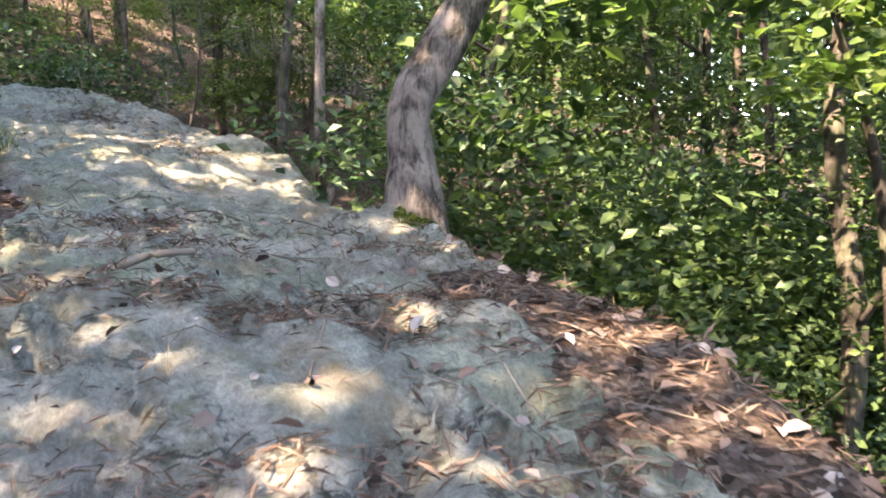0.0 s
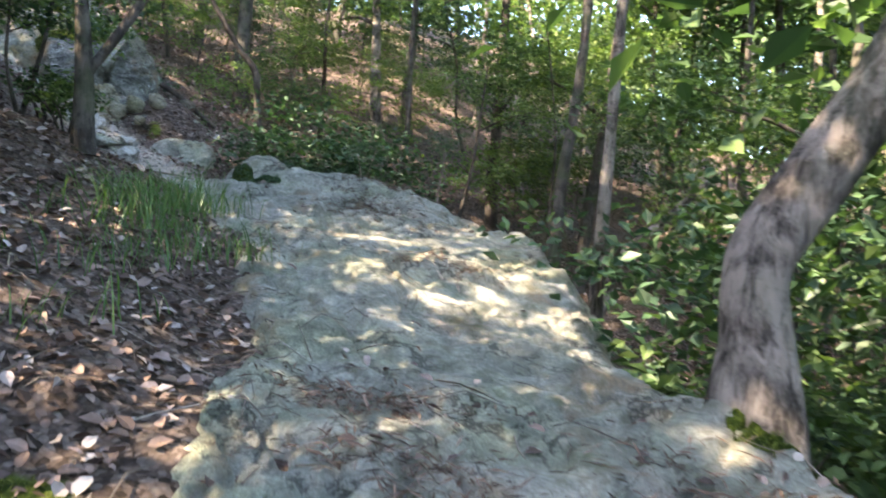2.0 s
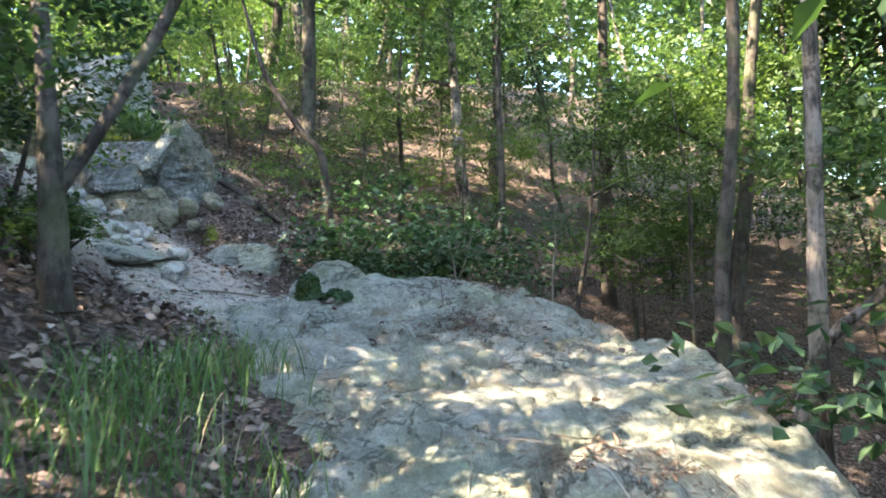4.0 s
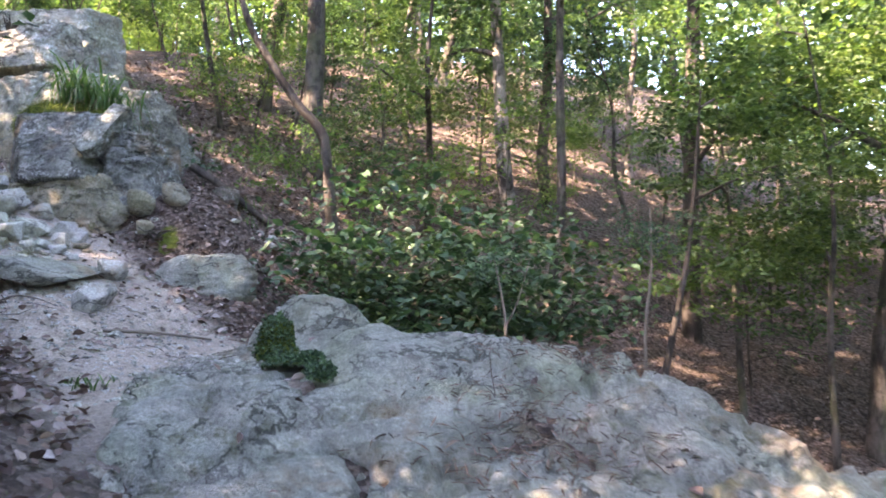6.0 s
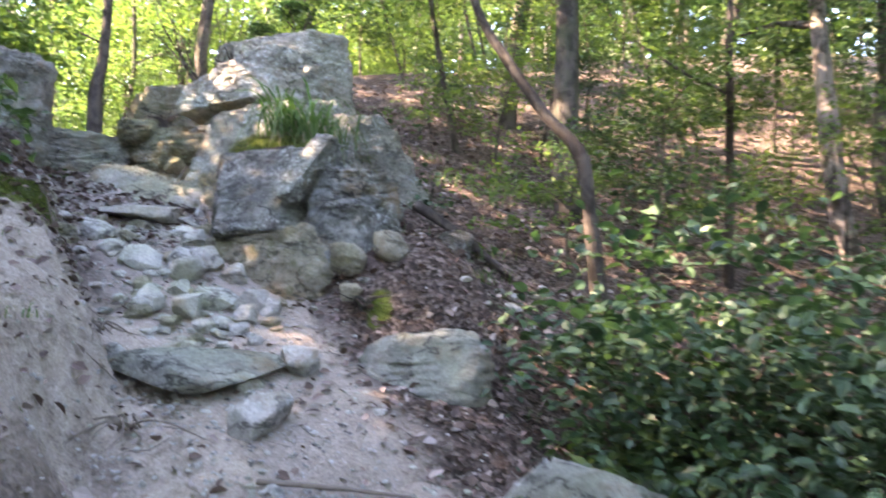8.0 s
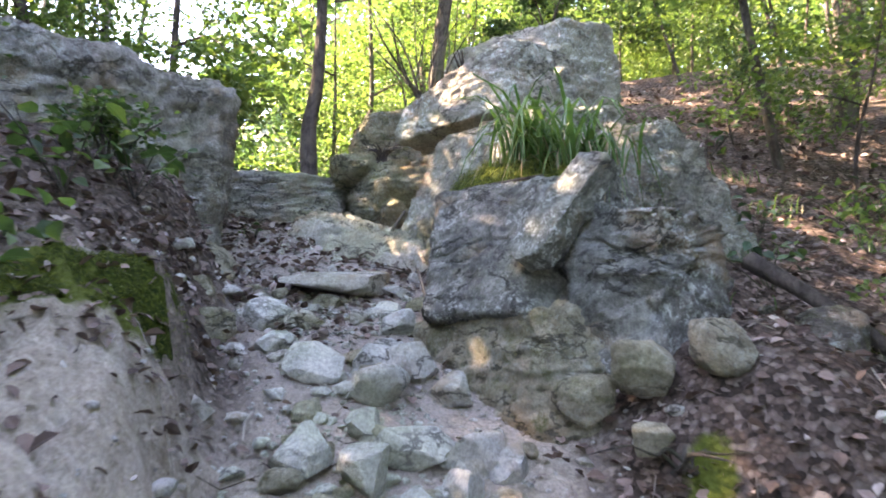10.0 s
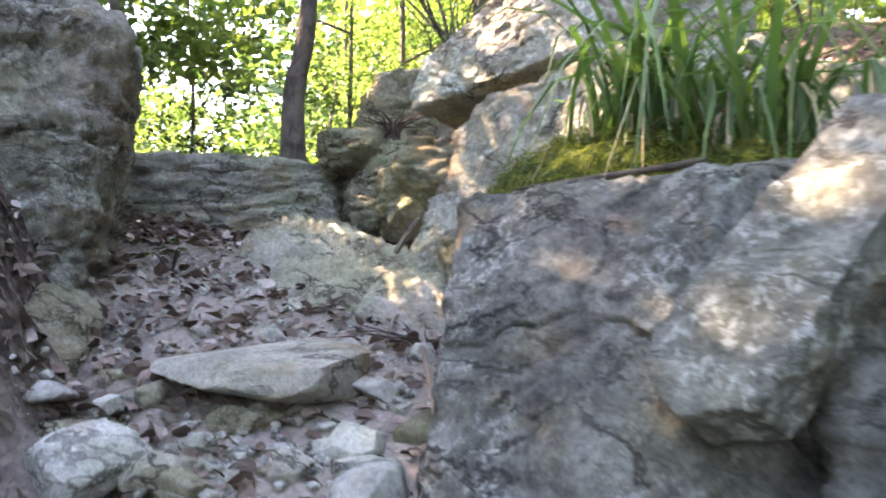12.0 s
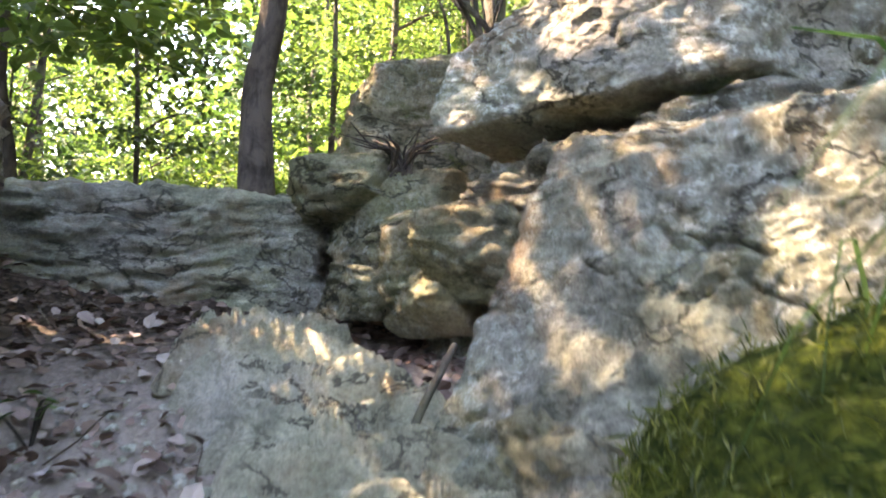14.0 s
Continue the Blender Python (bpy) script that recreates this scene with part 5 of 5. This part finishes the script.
stick([on(-10.75, 10.52, 0.0), (-10.85, 10.56, 4.22), (-10.98, 10.56, 4.4)], 0.014, 0.008, "pale bare stick leaning beside the step stone")
stick([(-12.08, 10.66, tz(-12.08, 10.66) + 0.02), (-12.2, 10.78, 4.82), (-12.3, 10.92, 5.0)], 0.016, 0.011, "weathered stick propped against the rock", M_BARK)
stick([(-9.7, 12.0, gz(-9.7, 12.0) + 0.28), (-9.3, 12.15, gz(-9.3, 12.15) + 0.16), (-8.85, 12.35, gz(-8.85, 12.35) + 0.03)], 0.05, 0.03, "fallen dark branch lying down the slope", M_BARK_DARK, "fallen_branch")
stick([on(-7.55, 9.35), on(-7.3, 9.62, 0.03), on(-7.1, 9.9)], 0.014, 0.007, "thin dead branch across the sandy trail")
stick([on(-1.35, 3.2), on(-1.2, 3.35, 0.05), on(-1.05, 3.42, 0.06)], 0.02, 0.014, "short grey stick lying on the rock")
stick([on(-0.42, 2.5), on(-0.46, 2.65, 0.03), on(-0.45, 2.85, 0.03)], 0.008, 0.005, "thin pale stick lying on the rock")


# ---- grass, moss and small plants ----
def blades(count, spread_, length, width, rnd, droop=0.6, side=(0, 0)):
    parts = []
    for _ in range(count):
        a = rnd.uniform(0, 6.28)
        o = rnd.normal(size=2) * spread_
        ln, w = length * rnd.uniform(0.5, 1.15), width * rnd.uniform(0.6, 1.2)
        out = rnd.uniform(0.2, 0.75)
        dirx, diry = math.cos(a) * out + side[0], math.sin(a) * out + side[1]
        n = 6
        s = np.linspace(0, 1, n)
        x = o[0] + dirx * ln * s**1.3
        y = o[1] + diry * ln * s**1.3
        z = ln * (s - droop * rnd.uniform(0.5, 1.2) * s**2.6) - 0.03
        px, py = -math.sin(a), math.cos(a)
        ww = w * (1 - s**2.2) * 0.5 + 0.0004
        l = np.stack([x - px * ww, y - py * ww, z], 1)
        r = np.stack([x + px * ww, y + py * ww, z + 0.15 * ww], 1)
        v = np.stack([l, r], 1).reshape(-1, 3)
        i = np.arange(n - 1) * 2
        parts.append((v, np.stack([i, i + 1, i + 3, i + 2], 1)))
    return join(parts)


def grass_tuft(x, y, z, count, spread_, length, width, label, droop=0.6, seed=1, dry=0.12, side=(0, 0)):
    rnd = np.random.default_rng(seed)
    ob = base("grass_tuft", x, y, z, label, "grass")
    v, f = blades(count, spread_, length, width, rnd, droop, side)
    tagged(put("foliage", fast_mesh("foliage", v, f, M_GRASS), ob), kind="stuff")
    if dry:
        v, f = blades(int(count * dry) + 2, spread_ * 1.2, length * 0.8, width * 0.6, rnd, droop * 1.4, side)
        tagged(put("dry_foliage", fast_mesh("dry_foliage", v, f, M_DRYGRASS), ob, "straw-coloured dead blades"), kind="stuff")
    return ob


grass_tuft(-10.72, 11.32, 5.08, 100, 0.13, 0.95, 0.024, "tall tuft of long green grass hanging over the mossy rock", 1.15, 1, 0.12, (0.25, -0.14))
grass_tuft(-10.35, 11.42, 4.95, 80, 0.13, 0.85, 0.022, "tuft of long drooping grass on the rock block", 1.2, 2, 0.15, (0.25, -0.12))
for k, (x, y, n, ln) in enumerate(((-3.95, 5.5, 120, 0.42), (-4.2, 5.95, 140, 0.45), (-3.7, 5.75, 90, 0.34), (-3.4, 4.75, 60, 0.24), (-4.5, 6.4, 110, 0.4), (-3.05, 4.05, 30, 0.28), (-3.6, 5.1, 60, 0.3), (-4.75, 7.0, 80, 0.3))):
    grass_tuft(x, y, gz(x, y), int(n * 1.6), 0.26, ln * 1.2, 0.0065, "soft tuft of fine green grass on the litter bank", 0.5, 10 + k, 0.08)
for k, (x, y) in enumerate(((-6.55, 8.55), (-6.2, 8.75))):
    grass_tuft(x, y, tz(x, y), 40, 0.07, 0.16, 0.012, "low bluish green weed at the trail's edge", 0.8, 30 + k, 0.0)
for k in range(16):
    x, y = R.uniform(-11.8, -8.6), R.uniform(11.8, 14.5)
    grass_tuft(x, y, gz(x, y), 26, 0.12, R.uniform(0.15, 0.35), 0.009, "thin grass among the litter on the slope", 0.7, 50 + k, 0.4)


def moss_cushion(x, y, z, sx, sy, sz, turn, label, seed, tufts=900, tilt=0, lean=0):
    v, f = rock_shape(sx, sy, sz, seed, 4, 4, 0.10, 0.1)
    ob = put("moss_cushion", fast_mesh("moss_cushion", v, f, M_MOSS, True))
    ob.matrix_basis = pose(x, y, z, tilt, lean, turn)
    rnd = np.random.default_rng(seed)
    up = v[v[:, 2] > -sz * 0.4]
    p = up[rnd.integers(0, len(up), tufts)] + rnd.normal(size=(tufts, 3)) * 0.012
    lv, lf = leaf_cloud(p, rand_normals(tufts, rnd, 0.2), rnd.uniform(0.02, 0.045, tufts), rnd, "needle")
    tagged(put("moss_tuft", fast_mesh("moss_tuft", lv, lf, M_MOSS_TIP), ob, "bright yellow-green moss tips"), kind="stuff")
    return tagged(ob, label, "moss")


M_MOSS_TIP = leaf_material("moss_tip", (0.025, 0.04, 0.01), (0.07, 0.09, 0.016), (0.17, 0.175, 0.035), 0.3)


def moss_patch(x, y, rx, ry, turn, thick, label, seed, tufts, tip=None):
    """A mat of moss that lies on the ground or rock under it."""
    rnd = np.random.default_rng(seed)
    n = 36
    g = np.linspace(-1, 1, n)
    u, w = np.meshgrid(g, g)
    c, s_ = math.cos(radians(turn)), math.sin(radians(turn))
    gx, gy = x + c * u * rx - s_ * w * ry, y + s_ * u * rx + c * w * ry
    edge = 0.75 - (u * u + w * w) + 0.8 * fbm2(gx, gy, 6.0, 4, seed)
    h = top_z(gx.ravel(), gy.ravel()).reshape(n, n) + thick * np.clip(edge, -0.6, 1) * (1 + 0.5 * fbm2(gx, gy, 14, 3, seed + 1)) + 0.004
    o = np.array((x, y, tz(x, y)))
    verts = np.stack([gx.ravel(), gy.ravel(), h.ravel()], 1) - o
    f = grid_faces(n, n)
    f = f[(edge.ravel()[f] > -0.15).all(1)]
    ob = put("moss_mat", fast_mesh("moss_mat", verts, f, M_MOSS, True))
    ob.matrix_basis = pose(*o)
    good = np.where(edge.ravel() > 0.05)[0]
    p = verts[rnd.choice(good, tufts)] + rnd.normal(size=(tufts, 3)) * (rx / n, ry / n, 0.004)
    lv, lf = leaf_cloud(p, rand_normals(tufts, rnd, 0.2), rnd.uniform(0.015, 0.035, tufts), rnd, "diamond" if tip else "needle")
    tagged(put("moss_tuft", fast_mesh("moss_tuft", lv, lf, tip or M_MOSS_TIP), ob, "dark moss tips" if tip else "bright yellow-green moss tips"), kind="stuff")
    return tagged(ob, label, "moss")


moss_cushion(-10.9, 11.22, 4.9, 0.52, 0.44, 0.24, 12, "thick bright green moss cushion on the rock block", 61, 14000, 24, 0)
moss_cushion(-10.4, 11.32, 4.78, 0.34, 0.26, 0.16, 0, "flat green moss over the block's back edge", 62, 5000)
moss_patch(-9.42, 8.35, 0.65, 0.22, 117, 0.04, "bright green moss carpet over the bank's edge", 63, 3600)
moss_patch(-9.9, 8.85, 0.40, 0.20, 117, 0.04, "dark green moss carpet below the boulder", 64, 2200)
for k, (x, y, rx, ry) in enumerate(((-6.15, 9.52, 0.24, 0.11), (-5.88, 9.33, 0.26, 0.12), (-5.58, 9.13, 0.22, 0.09), (-5.32, 8.95, 0.18, 0.07))):
    moss_patch(x, y, rx, ry, -35, 0.035, "dark green moss filling a cleft in the rock", 65 + 100 * k, 1000, M_LEAF_DARK)
moss_patch(-3.02, 6.86, 0.15, 0.08, 60, 0.012, "small dark moss patch in a rock hollow", 66, 300)
moss_patch(-9.3, 12.35, 0.18, 0.14, 0, 0.03, "small moss cushion on the litter slope", 67, 300)
moss_patch(-0.30, 4.95, 0.18, 0.10, 0, 0.02, "yellow-green moss at the foot of the crooked tree", 68, 300)
moss_patch(-2.35, 3.3, 0.25, 0.12, 30, 0.02, "yellow-green moss at the edge of the leaf bank", 69, 300)
moss_patch(-1.9, 2.7, 0.2, 0.1, 30, 0.02, "green moss on the rock beside dry leaves", 70, 300)


def leafy_plant(x, y, z, count, size, leaf, label, seed, material=None):
    rnd = np.random.default_rng(seed)
    ob = base("seedling", x, y, z, label, "plant")
    p = np.clip(rnd.normal(size=(count, 3)), -1.8, 1.8) * (0.45, 0.45, 0.22) * size + (0, 0, size * 0.6)
    v, f = leaf_cloud(p, rand_normals(count, rnd, 1.3), leaf * rnd.uniform(0.6, 1.2, count), rnd, "round")
    tagged(put("foliage", fast_mesh("foliage", v, f, material or M_LEAF), ob), kind="stuff")
    st, n = [], min(count, 6)
    for k in range(n):
        st.append(tube([(0, 0, -0.03), p[k] * 0.6 + (0, 0, 0.02), p[k]], [0.005, 0.004, 0.002], 4, 0.0, 1))
    v, f = join(st)
    tagged(put("stem", fast_mesh("stem", v, f, M_BARK), ob), kind="stuff")
    return ob


leafy_plant(-12.55, 9.75, tz(-12.55, 9.75), 14, 0.16, 0.05, "small green seedling at the foot of the ledge", 71)
leafy_plant(-11.2, 10.95, 4.72, 12, 0.12, 0.04, "small green weed growing from the rock joint", 72)
leafy_plant(-11.0, 11.3, 5.35, 16, 0.18, 0.05, "leafy weed hanging from the rock fin", 73)
for k, (x, y) in enumerate(((-9.2, 8.4), (-9.8, 8.2), (-10.4, 8.6), (-10.9, 8.9))):
    leafy_plant(x, y, gz(x, y) + 0.05, 40, 0.4, 0.11, "leafy sprig of green on the mossy bank", 80 + k, M_LEAF)
for k in range(18):
    x, y = R.uniform(-12.5, -9.0), R.uniform(12.2, 16)
    leafy_plant(x, y, gz(x, y), 26, 0.35, 0.09, "low leafy green plant on the litter slope", 90 + k, M_LEAF if k % 2 else M_LEAF_DARK)


# ---- dead wood and bare stems on the crest and the banks ----
def tangle(name, x, y, z, count, reach, rise, r, label, category, seed, material, part="stem"):
    """A fan of thin crooked stems or roots that spring from one foot."""
    rnd = np.random.default_rng(seed)
    ob = base(name, x, y, z, label, category)
    for _ in range(count):
        a, ln = rnd.uniform(0, 6.28), reach * rnd.uniform(0.5, 1.1)
        up = rise * rnd.uniform(0.6, 1.1)
        pts = [np.array((0.03 * rnd.normal(), 0.03 * rnd.normal(), -0.08))]
        for q in (0.3, 0.6, 1.0):
            pts.append(np.array((math.cos(a) * ln * q**1.2, math.sin(a) * ln * q**1.2, up * q)) + rnd.normal(size=3) * 0.05 * (reach + abs(rise)) * q)
        rr = r * rnd.uniform(0.6, 1.1)
        v, f = tube(pts, [rr, rr * 0.8, rr * 0.55, rr * 0.2], 6, 0.12, int(rnd.integers(1, 99)))
        put(part, fast_mesh(part, v, f, material, True), ob)
    return ob


tangle("bare_shrub", -13.75, 11.75, 6.1, 11, 0.75, 1.6, 0.022, "bare many-stemmed grey shrub behind the boulders", "shrub", 501, M_BARK)
tangle("bare_shrub", -14.6, 11.9, 6.1, 8, 0.6, 1.7, 0.018, "thin bare stems rising on the crest", "shrub", 502, M_BARK)
tangle("root_stump", -13.15, 11.85, 6.45, 16, 0.34, 0.2, 0.035, "dark upturned root stump lodged on the boulders", "stump", 503, M_BARK_DARK, "root")
tangle("twig_pile", -13.35, 11.06, 5.72, 26, 0.26, 0.12, 0.009, "dark pile of dead twigs and needles on the rock", "twigs", 504, M_BARK_DARK, "twig")
tangle("exposed_roots", -8.2, 9.0, tz(-8.2, 9.0) + 0.12, 9, 0.4, -0.12, 0.008, "thin dead roots hanging from the eroded bank", "roots", 505, M_TWIG, "root")
tangle("exposed_roots", -8.9, 9.05, tz(-8.9, 9.05) + 0.15, 8, 0.35, -0.15, 0.008, "thin dead roots hanging from the eroded bank", "roots", 506, M_TWIG, "root")
tangle("exposed_roots", -9.0, 10.95, tz(-9.0, 10.95) + 0.05, 7, 0.4, 0.02, 0.012, "grey tree roots gripping the broken rock", "roots", 507, M_BARK, "root")
stick([(-10.72, 10.78, 4.872), (-10.45, 10.88, 4.86), (-10.12, 11.0, 4.845)], 0.006, 0.010, "thin grey dead branch lying along the block's top", M_BARK)
stick([on(-11.75, 10.75, 0.02), on(-11.6, 10.62, 0.05), on(-11.42, 10.55, 0.02)], 0.010, 0.005, "short dead stick among the leaves by the rock wall", M_TWIG)
tangle("twig_pile", -11.45, 10.72, tz(-11.45, 10.72), 22, 0.3, 0.06, 0.006, "dark tangle of dead twigs above the step stone", "twigs", 508, M_BARK_DARK, "twig")
for k in range(12):
    x, y = R2.uniform(-9.4, -7.6), R2.uniform(7.6, 8.5)
    grass_tuft(x, y, tz(x, y), 14, 0.10, R2.uniform(0.06, 0.14), 0.006, "sparse dry grass on the eroded sandy bank", 0.8, 600 + k, 0.9)
